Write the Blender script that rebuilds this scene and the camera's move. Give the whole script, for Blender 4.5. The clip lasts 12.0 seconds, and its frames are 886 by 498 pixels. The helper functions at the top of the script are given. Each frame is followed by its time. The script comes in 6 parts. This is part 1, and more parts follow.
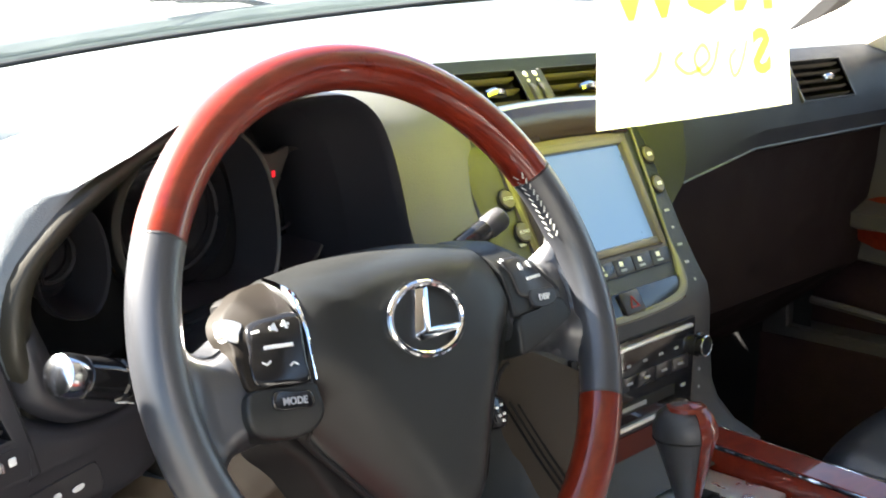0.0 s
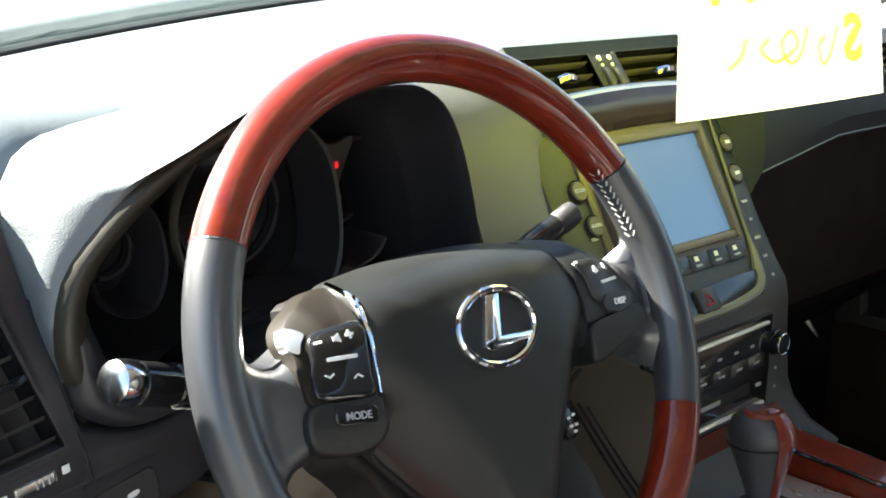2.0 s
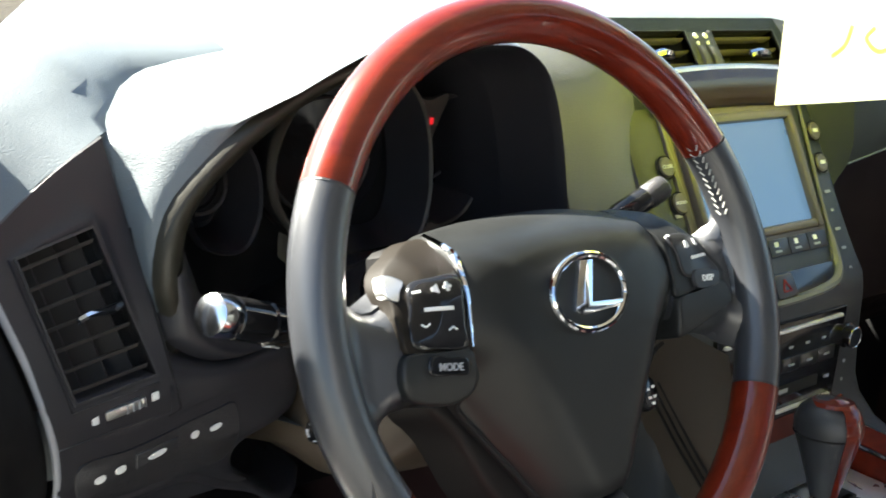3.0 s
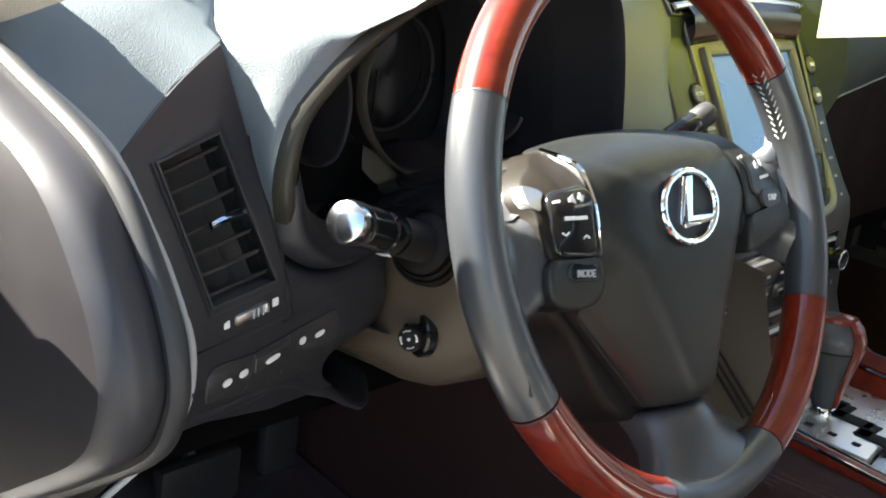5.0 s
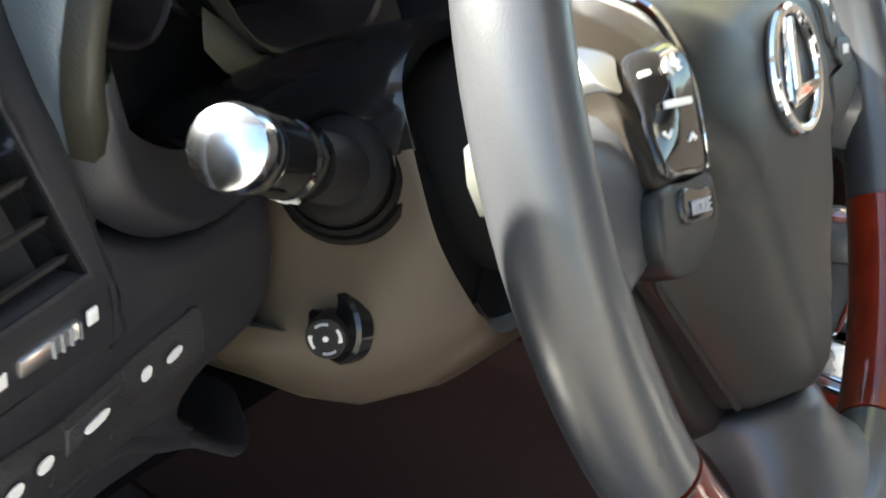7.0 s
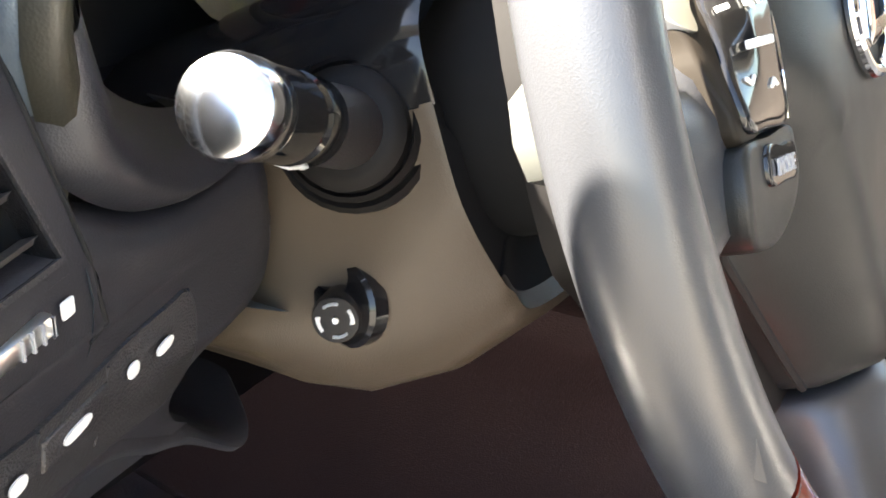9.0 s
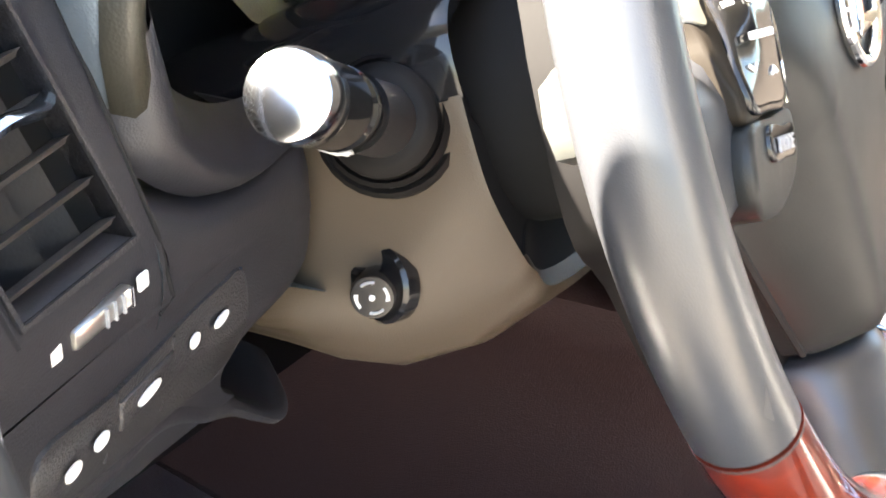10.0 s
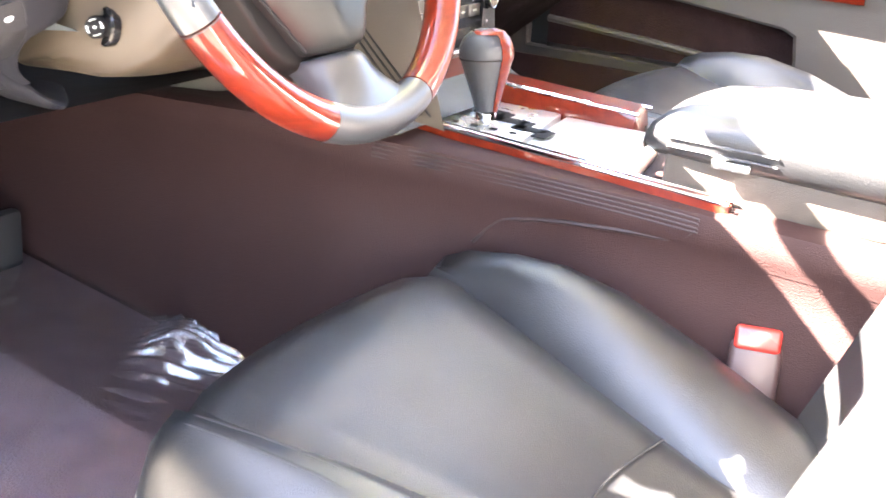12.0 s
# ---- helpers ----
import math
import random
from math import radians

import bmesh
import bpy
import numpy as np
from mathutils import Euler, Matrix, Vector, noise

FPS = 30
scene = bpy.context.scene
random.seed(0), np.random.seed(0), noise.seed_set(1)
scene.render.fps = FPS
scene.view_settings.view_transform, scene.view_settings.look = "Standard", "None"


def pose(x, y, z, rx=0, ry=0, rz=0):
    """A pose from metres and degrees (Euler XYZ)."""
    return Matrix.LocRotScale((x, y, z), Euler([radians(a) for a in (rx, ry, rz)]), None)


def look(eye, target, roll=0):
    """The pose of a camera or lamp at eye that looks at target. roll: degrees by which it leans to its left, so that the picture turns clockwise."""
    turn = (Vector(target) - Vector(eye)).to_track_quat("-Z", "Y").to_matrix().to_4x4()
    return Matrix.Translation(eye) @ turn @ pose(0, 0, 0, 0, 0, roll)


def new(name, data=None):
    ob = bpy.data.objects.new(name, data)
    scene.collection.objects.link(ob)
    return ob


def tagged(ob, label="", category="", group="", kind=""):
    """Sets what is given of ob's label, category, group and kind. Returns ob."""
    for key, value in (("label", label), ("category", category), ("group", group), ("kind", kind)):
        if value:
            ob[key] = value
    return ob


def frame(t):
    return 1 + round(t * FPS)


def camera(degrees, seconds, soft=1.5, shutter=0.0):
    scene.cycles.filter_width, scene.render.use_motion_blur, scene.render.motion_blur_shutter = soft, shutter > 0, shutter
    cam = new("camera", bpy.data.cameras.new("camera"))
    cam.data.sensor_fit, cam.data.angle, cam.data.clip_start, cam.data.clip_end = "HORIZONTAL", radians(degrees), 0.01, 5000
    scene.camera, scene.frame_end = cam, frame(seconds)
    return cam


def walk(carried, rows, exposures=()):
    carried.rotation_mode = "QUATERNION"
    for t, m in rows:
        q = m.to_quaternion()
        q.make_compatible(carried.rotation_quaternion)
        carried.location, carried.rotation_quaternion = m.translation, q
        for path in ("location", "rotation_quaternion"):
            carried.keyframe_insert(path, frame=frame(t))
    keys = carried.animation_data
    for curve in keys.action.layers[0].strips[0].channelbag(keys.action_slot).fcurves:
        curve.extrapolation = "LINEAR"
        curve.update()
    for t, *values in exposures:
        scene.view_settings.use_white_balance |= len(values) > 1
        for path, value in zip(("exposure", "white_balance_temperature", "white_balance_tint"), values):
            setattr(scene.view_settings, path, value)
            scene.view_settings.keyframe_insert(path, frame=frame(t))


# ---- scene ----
# The camera: seconds, place in metres, turn in degrees
cam = camera(40.91, 12.0, 1.7, 0.5)
ROWS = [
    (0.0, -0.5106, -0.5033, 1.0596, 77.25, -0.38, -46.97),
    (0.5, -0.5053, -0.5111, 1.0753, 77.38, -1.29, -45.48),
    (1.0, -0.4799, -0.5271, 1.077, 76.79, 1.03, -46.67),
    (1.5, -0.4851, -0.4933, 1.0732, 76.39, -0.57, -44.84),
    (2.0, -0.4856, -0.4657, 1.0728, 75.54, -0.54, -44.19),
    (2.5, -0.4884, -0.4475, 1.0641, 74.46, -2.34, -43.37),
    (3.0, -0.5141, -0.4484, 1.0647, 74.03, -4.49, -41.07),
    (3.5, -0.5446, -0.4574, 1.0699, 73.6, -5.49, -40.76),
    (3.7, -0.562, -0.4601, 1.0696, 73.6, -5.51, -40.9),
    (5.3, -0.6513, -0.3233, 1.0314, 71.11, -7.42, -49.62),
    (5.5, -0.6417, -0.301, 1.0232, 70.84, -7.1, -50.53),
    (6.0, -0.572, -0.248, 1.0043, 69.33, -5.92, -51.02),
    (6.5, -0.496, -0.1684, 0.9792, 68.76, -6.23, -55.17),
    (7.0, -0.4436, -0.1004, 0.9419, 68.1, -6.42, -61.04),
    (7.2, -0.4263, -0.0905, 0.9314, 67.92, -6.16, -61.41),
    (8.8, -0.4024, -0.0642, 0.9261, 65.94, -5.56, -62.53),
    (9.0, -0.4036, -0.0623, 0.9252, 65.82, -5.77, -62.53),
    (9.5, -0.4187, -0.0626, 0.9305, 65.6, -5.73, -62.15),
    (10.0, -0.4411, -0.0673, 0.9294, 66.27, -5.18, -63.12),
    (10.5, -0.483, -0.1345, 0.9279, 67.2, -3.69, -63.03),
    (10.7, -0.5111, -0.1859, 0.9103, 68.62, -2.47, -63.02),
    (11.0, -0.5698, -0.2989, 0.9085, 68.5, -1.61, -62.54),
    (11.5, -0.6624, -0.4503, 0.8918, 69.47, -4.33, -62.37),
    (12.0, -0.7594, -0.5173, 0.8999, 70.23, -4.6, -61.81),
]
# Exposure in stops, then the white balance
EXPOSURES = [(0.0, 3.95, 6700, 11), (0.6, 3.75, 6700, 10), (1.3, 3.4, 6600, 8), (3.7, 3.35, 6600, 6), (5.5, 3.55, 6700, 7), (7.0, 3.95, 6800, 6), (9.0, 4.7, 7100, 11), (10.0, 5.15, 7200, 12), (10.6, 5.4, 7200, 13), (11.2, 6.05, 7150, 16), (12.0, 6.4, 7200, 18)]
walk(cam, [(t, pose(*row)) for t, *row in ROWS], EXPOSURES)

# ---- light ----
SUN_AZ, SUN_EL = 29.0, 40.3  # degrees: to the left of straight ahead, above the horizon
world = bpy.data.worlds.new("world")
scene.world = world
world.use_nodes = True
wt = world.node_tree
sky = wt.nodes.new("ShaderNodeTexSky")
sky.sky_type, sky.sun_disc = "NISHITA", False
sky.sun_elevation, sky.sun_rotation = radians(SUN_EL), radians(-SUN_AZ)
wt.links.new(sky.outputs["Color"], wt.nodes["Background"].inputs["Color"])
wt.nodes["Background"].inputs["Strength"].default_value = 0.043
sun = new("sun", bpy.data.lights.new("sun", "SUN"))
sun.data.energy, sun.data.angle, sun.data.color = 5.0, radians(0.5), (1.0, 0.95, 0.86)
ca, ce = radians(SUN_AZ), radians(SUN_EL)
sun.matrix_world = look((0, 0, 5), Vector((0, 0, 5)) - Vector((-math.sin(ca) * math.cos(ce), math.cos(ca) * math.cos(ce), math.sin(ce))))


# ---- materials ----
def material(name, color, rough=0.5, metal=0.0, coat=0.0, grain=0.0, grain_scale=900.0, vary=0.15, vary_scale=14.0, spec=0.5, rough_vary=0.08, coat_rough=0.04):
    """A surface with two scales of variation: broad wear in colour and gloss, and a fine relief."""
    m = bpy.data.materials.new(name)
    m.use_nodes = True
    t = m.node_tree
    b = t.nodes["Principled BSDF"]
    b.inputs["Metallic"].default_value, b.inputs["Coat Weight"].default_value = metal, coat
    b.inputs["Coat Roughness"].default_value = coat_rough
    b.inputs["Specular IOR Level"].default_value = spec
    co = t.nodes.new("ShaderNodeTexCoord")
    broad = t.nodes.new("ShaderNodeTexNoise")
    broad.inputs["Scale"].default_value, broad.inputs["Detail"].default_value = vary_scale, 5
    t.links.new(co.outputs["Object"], broad.inputs["Vector"])
    mix = t.nodes.new("ShaderNodeMix")
    mix.data_type = "RGBA"
    mix.inputs["A"].default_value = (*[c * (1 - vary) for c in color], 1)
    mix.inputs["B"].default_value = (*[min(1, c * (1 + vary)) for c in color], 1)
    t.links.new(broad.outputs["Fac"], mix.inputs["Factor"])
    t.links.new(mix.outputs["Result"], b.inputs["Base Color"])
    rr = t.nodes.new("ShaderNodeMapRange")
    rr.inputs["From Min"].default_value, rr.inputs["From Max"].default_value = 0.3, 0.7
    rr.inputs["To Min"].default_value, rr.inputs["To Max"].default_value = max(0.0, rough - rough_vary), min(1, rough + rough_vary)
    t.links.new(broad.outputs["Fac"], rr.inputs["Value"])
    t.links.new(rr.outputs["Result"], b.inputs["Roughness"])
    if grain:
        fine = t.nodes.new("ShaderNodeTexVoronoi")
        fine.inputs["Scale"].default_value = grain_scale
        t.links.new(co.outputs["Object"], fine.inputs["Vector"])
        bump = t.nodes.new("ShaderNodeBump")
        bump.inputs["Strength"].default_value, bump.inputs["Distance"].default_value = grain, 0.001
        t.links.new(fine.outputs["Distance"], bump.inputs["Height"])
        t.links.new(bump.outputs["Normal"], b.inputs["Normal"])
    return m


def glow(name, color, strength):
    m = material(name, [c * 0.06 for c in color], 0.3)
    b = m.node_tree.nodes["Principled BSDF"]
    b.inputs["Emission Color"].default_value, b.inputs["Emission Strength"].default_value = (*color, 1), strength
    return m


def wood_material(name):
    """Lacquered red-brown wood with long dark veins."""
    m = material(name, (0.22, 0.03, 0.012), 0.35, coat=1.0, vary=0.35, vary_scale=9, spec=0.15, coat_rough=0.03)
    t = m.node_tree
    b = t.nodes["Principled BSDF"]
    co = t.nodes.new("ShaderNodeTexCoord")
    mp = t.nodes.new("ShaderNodeMapping")
    mp.inputs["Scale"].default_value = (9, 26, 26)
    wave = t.nodes.new("ShaderNodeTexNoise")
    wave.inputs["Scale"].default_value, wave.inputs["Detail"].default_value, wave.inputs["Distortion"].default_value = 2.5, 6, 1.2
    ramp = t.nodes.new("ShaderNodeValToRGB")
    ramp.color_ramp.elements[0].position, ramp.color_ramp.elements[0].color = 0.30, (0.100, 0.0085, 0.0035, 1)
    ramp.color_ramp.elements[1].position, ramp.color_ramp.elements[1].color = 0.70, (0.165, 0.0175, 0.006, 1)
    t.links.new(co.outputs["Object"], mp.inputs["Vector"])
    t.links.new(mp.outputs["Vector"], wave.inputs["Vector"])
    t.links.new(wave.outputs["Fac"], ramp.inputs["Fac"])
    t.links.new(ramp.outputs["Color"], b.inputs["Base Color"])
    return m


def clear_material(name, tint, gloss, rough=0.0, wrinkle=0.0, haze=0.0):
    """A thin clear sheet: lets light straight through and mirrors a little."""
    m = bpy.data.materials.new(name)
    m.use_nodes = True
    t = m.node_tree
    t.nodes.remove(t.nodes["Principled BSDF"])
    tr, gl, mx = t.nodes.new("ShaderNodeBsdfTransparent"), t.nodes.new("ShaderNodeBsdfGlossy"), t.nodes.new("ShaderNodeMixShader")
    if gloss:
        fr = t.nodes.new("ShaderNodeFresnel")
        fr.inputs["IOR"].default_value = gloss
        mirror = fr.outputs["Fac"]
    else:  # a pane that is seen from both of its sides
        fr, pw, mr = t.nodes.new("ShaderNodeLayerWeight"), t.nodes.new("ShaderNodeMath"), t.nodes.new("ShaderNodeMapRange")
        pw.operation, pw.inputs[1].default_value = "POWER", 5.0
        mr.inputs["To Min"].default_value, mr.inputs["To Max"].default_value = 0.05, 0.9
        t.links.new(fr.outputs["Facing"], pw.inputs[0])
        t.links.new(pw.outputs["Value"], mr.inputs["Value"])
        mirror = mr.outputs["Result"]
    tr.inputs["Color"].default_value = (*tint, 1)
    gl.inputs["Roughness"].default_value = rough
    t.links.new(mirror, mx.inputs["Fac"])
    t.links.new(tr.outputs["BSDF"], mx.inputs[1])
    t.links.new(gl.outputs["BSDF"], mx.inputs[2])
    if haze:
        df, hz = t.nodes.new("ShaderNodeBsdfDiffuse"), t.nodes.new("ShaderNodeMixShader")
        df.inputs["Color"].default_value, hz.inputs["Fac"].default_value = (0.52, 0.42, 0.45, 1), haze
        t.links.new(mx.outputs["Shader"], hz.inputs[1])
        t.links.new(df.outputs["BSDF"], hz.inputs[2])
        t.links.new(hz.outputs["Shader"], t.nodes["Material Output"].inputs["Surface"])
    else:
        t.links.new(mx.outputs["Shader"], t.nodes["Material Output"].inputs["Surface"])
    if wrinkle:
        co, nz, bp = t.nodes.new("ShaderNodeTexCoord"), t.nodes.new("ShaderNodeTexNoise"), t.nodes.new("ShaderNodeBump")
        nz.inputs["Scale"].default_value, nz.inputs["Detail"].default_value = 38, 4
        bp.inputs["Strength"].default_value, bp.inputs["Distance"].default_value = wrinkle, 0.004
        t.links.new(co.outputs["Object"], nz.inputs["Vector"])
        t.links.new(nz.outputs["Fac"], bp.inputs["Height"])
        t.links.new(bp.outputs["Normal"], gl.inputs["Normal"])
    return m


def paper_material(name, color, through_color):
    """Thin bright paper that sunlight shines through."""
    m = bpy.data.materials.new(name)
    m.use_nodes = True
    t = m.node_tree
    t.nodes.remove(t.nodes["Principled BSDF"])
    df, tl, mx = t.nodes.new("ShaderNodeBsdfDiffuse"), t.nodes.new("ShaderNodeBsdfTranslucent"), t.nodes.new("ShaderNodeMixShader")
    nz, mp = t.nodes.new("ShaderNodeTexNoise"), t.nodes.new("ShaderNodeMapRange")
    nz.inputs["Scale"].default_value = 30
    mp.inputs["To Min"].default_value, mp.inputs["To Max"].default_value = 0.29, 0.37
    df.inputs["Color"].default_value, tl.inputs["Color"].default_value = (*color, 1), (*through_color, 1)
    t.links.new(nz.outputs["Fac"], mp.inputs["Value"])
    t.links.new(mp.outputs["Result"], mx.inputs["Fac"])
    t.links.new(df.outputs["BSDF"], mx.inputs[1])
    t.links.new(tl.outputs["BSDF"], mx.inputs[2])
    t.links.new(mx.outputs["Shader"], t.nodes["Material Output"].inputs["Surface"])
    return m


M_LEATHER = material("black leather", (0.036, 0.038, 0.042), 0.36, grain=0.25, grain_scale=1400)
M_RIM = material("smooth grey leather", (0.034, 0.036, 0.041), 0.34, grain=0.08, grain_scale=1800, spec=0.6, coat=0.45, coat_rough=0.28, rough_vary=0.03)
M_COVER = material("charcoal soft plastic", (0.0125, 0.0135, 0.0135), 0.40, grain=0.12, grain_scale=2200, spec=0.36)
M_SEAT = material("black seat leather", (0.015, 0.016, 0.018), 0.36, grain=0.22, grain_scale=900, spec=0.8, coat=0.12, coat_rough=0.30)
# Dash vinyl's sun and shade go into two tones: pale pad, navy face.
M_PAD = material("dashboard grained vinyl, sunlit tone", (0.122, 0.145, 0.158), 0.52, grain=0.2, grain_scale=1000, spec=0.6)
M_PAD_SHADE = material("dashboard grained vinyl, shaded navy tone", (0.017, 0.021, 0.028), 0.58, grain=0.3, grain_scale=1000, spec=0.3)
# Olive tint holds the sign's light bounced onto the hood's near lip.
M_LIP_LIT = material("hood lip plastic, olive lit tone", (0.026, 0.024, 0.017), 0.45, grain=0.1, spec=0.35)
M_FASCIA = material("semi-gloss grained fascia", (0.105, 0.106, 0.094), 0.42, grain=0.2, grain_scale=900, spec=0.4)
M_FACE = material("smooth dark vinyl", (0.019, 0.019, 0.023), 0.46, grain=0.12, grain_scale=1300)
M_SLATE = material("grey-black slat plastic", (0.05, 0.046, 0.044), 0.38, grain=0.1)
M_PLASTIC = material("dark grained plastic", (0.028, 0.027, 0.029), 0.45, grain=0.35, grain_scale=1100)
M_SHROUD = material("taupe plastic", (0.068, 0.052, 0.036), 0.42, grain=0.12, grain_scale=1500)
M_BLACK = material("black gloss plastic", (0.012, 0.012, 0.013), 0.12, vary=0.3)
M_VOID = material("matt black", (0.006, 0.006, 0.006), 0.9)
M_WOOD = wood_material("lacquered red wood")
M_CHROME = material("chrome", (0.85, 0.86, 0.88), 0.06, metal=1.0, vary=0.03, rough_vary=0.02)
M_PLATE = material("bright brushed plate", (0.82, 0.82, 0.8), 0.32, metal=0.8, vary=0.05)
M_CAP = material("pale polished metal", (0.78, 0.82, 0.88), 0.17, metal=1.0, vary=0.02)
M_SATIN = material("satin silver", (0.62, 0.62, 0.6), 0.3, metal=1.0, vary=0.06)
# Left spoke trim: its shade is put into this very dark base.
M_TRIM = material("taupe satin plastic darkened for shade", (0.013, 0.0105, 0.008), 0.5, vary=0.06, spec=0.15)
M_TAUPE_TRIM = material("taupe gauge trim", (0.052, 0.048, 0.040), 0.45, grain=0.1)
M_GLOVE = material("black satin key plastic", (0.014, 0.014, 0.016), 0.32, vary=0.2)
M_SILVERGREY = material("olive-silver satin frame paint", (0.15, 0.145, 0.115), 0.42, metal=0.0, vary=0.06)
M_BAR = material("bright silver paint", (0.80, 0.80, 0.80), 0.35, metal=0.5, vary=0.03)
M_WHITE = material("white print", (0.8, 0.8, 0.78), 0.5)
M_GREY = material("grey print", (0.35, 0.36, 0.38), 0.5)
M_CARPET = material("dark brown carpet", (0.032, 0.017, 0.017), 0.95, grain=1.0, grain_scale=420, vary=0.3, vary_scale=40, spec=0.1)
M_MAT = material("plum grey floor mat", (0.30, 0.195, 0.225), 0.9, grain=1.0, grain_scale=380, vary=0.3, vary_scale=30, spec=0.1)
M_BEIGE = material("dark door trim", (0.055, 0.047, 0.042), 0.6, grain=0.3, grain_scale=700)
M_PILLAR = material("cream pillar trim", (0.62, 0.56, 0.48), 0.8, grain=0.4, grain_scale=900)
M_PAINT = material("silver car paint", (0.42, 0.43, 0.44), 0.4, metal=0.4, coat=0.5)
M_JAMB = material("grey jamb paint, flange tone", (0.034, 0.033, 0.038), 0.42, spec=0.4)
# The hinge recess gets its shade from this darker jamb tone.
M_JAMB_SHADE = material("jamb paint, recess shade tone", (0.017, 0.015, 0.017), 0.55, spec=0.3)
M_RUBBER = material("black rubber", (0.02, 0.02, 0.022), 0.6)
M_HOUSING = material("slate grey stack plastic", (0.024, 0.028, 0.031), 0.40, grain=0.3, grain_scale=1100)
# Near-black base carries the shade that falls behind the wheel.
M_REAR = material("smooth rear plastic in a shade-black tone", (0.0045, 0.004, 0.004), 0.6, spec=0.25)
M_RED = material("red plastic", (0.6, 0.04, 0.03), 0.3, coat=0.5)
M_LED = glow("red indicator light", (1.0, 0.02, 0.03), 0.10)
M_SCREEN = glow("pale blue display", (0.22, 0.40, 0.64), 0.06)
M_FILM = clear_material("clear floor film", (0.93, 0.92, 0.95), 1.75, 0.12, 0.35, 0.22)
M_CREASE = clear_material("creased clear film", (0.80, 0.75, 0.80), 3.4, 0.13, 0.2, 0.10)
M_GLASS = clear_material("window glass", (0.88, 0.93, 0.91), 0.0)
M_PAPER = paper_material("yellow paper", (0.92, 1.0, 0.02), (0.95, 0.97, 0.62))
M_INK = paper_material("deep yellow ink", (0.92, 0.92, 0.06), (0.95, 0.92, 0.26))
M_PEN = paper_material("pale yellow pen", (0.92, 0.99, 0.03), (0.95, 0.965, 0.575))
M_ASPHALT = material("pale concrete", (0.15, 0.14, 0.125), 0.9, grain=0.6, grain_scale=90)
M_THREAD = material("light thread", (0.50, 0.50, 0.46), 0.6)

# ---- building tools ----


def finish(bm, name, mat, loc=(0, 0, 0), angle=35):
    bmesh.ops.recalc_face_normals(bm, faces=bm.faces)
    bm.transform(Matrix.Translation(-Vector(loc)))
    me = bpy.data.meshes.new(name)
    bm.to_mesh(me)
    bm.free()
    me.materials.append(mat)
    me.shade_smooth()
    me.set_sharp_from_angle(angle=radians(angle))
    return me


BASE = {}


def thing(name, loc, label, category, group="", kind=""):
    """An Empty at the thing's base, to carry its parts."""
    ob = new(name)
    ob.location = loc
    ob.empty_display_size = 0.02
    BASE[ob.name] = Vector(loc)
    return tagged(ob, label, category, group, kind)


def part(name, bm, mat, parent, label="", angle=35):
    """One mesh under a thing or a part; bm is in world metres."""
    at = BASE[parent.name]
    ob = new(name, finish(bm, name, mat, at, angle))
    ob.parent = parent
    BASE[ob.name] = at
    return tagged(ob, label)


def solid(name, bm, mat, label, category="", kind="", angle=35):
    """A top-level thing of one mesh."""
    ob = new(name, finish(bm, name, mat, (0, 0, 0), angle))
    BASE[ob.name] = Vector((0, 0, 0))
    return tagged(ob, label, category, "", kind)


def grid(rows, wrap=False, cap=False, ring=False, skip=()):
    """A skin over rows of points. wrap: each row closes on itself; cap: closes the first and last rows; ring: last row joins first."""
    bm = bmesh.new()
    vs = [[bm.verts.new(p) for p in row] for row in rows]
    n, m = len(vs), len(vs[0])
    for i in range(n if ring else n - 1):
        for j in range(m if wrap else m - 1):
            if (i, j) in skip:
                continue
            a, b = vs[i], vs[(i + 1) % n]
            quad = [a[j], a[(j + 1) % m], b[(j + 1) % m], b[j]]
            if len({v.co.to_tuple(7) for v in quad}) > 2:
                try:
                    bm.faces.new(quad)
                except ValueError:
                    pass
    if cap:
        bm.faces.new(vs[0])
        bm.faces.new(vs[-1])
    return bm


def thicken(bm, t):
    """Gives a skin thickness t along its normals."""
    bmesh.ops.recalc_face_normals(bm, faces=bm.faces)
    bmesh.ops.solidify(bm, geom=bm.faces[:], thickness=t)
    return bm


def join(*bms):
    """Several bmeshes as one."""
    out = bmesh.new()
    for b in bms:
        me = bpy.data.meshes.new("tmp")
        b.to_mesh(me)
        b.free()
        out.from_mesh(me)
        bpy.data.meshes.remove(me)
    return out


def box(center, size, bevel=0.0, m=None, seg=2):
    bm = bmesh.new()
    bmesh.ops.create_cube(bm, size=1)
    bm.transform(Matrix.Diagonal((*size, 1)))
    if bevel:
        bmesh.ops.bevel(bm, geom=bm.edges[:], offset=bevel, segments=seg, profile=0.5, affect="EDGES")
    bm.transform(Matrix.Translation(center))
    if m is not None:
        bm.transform(m)
    return bm


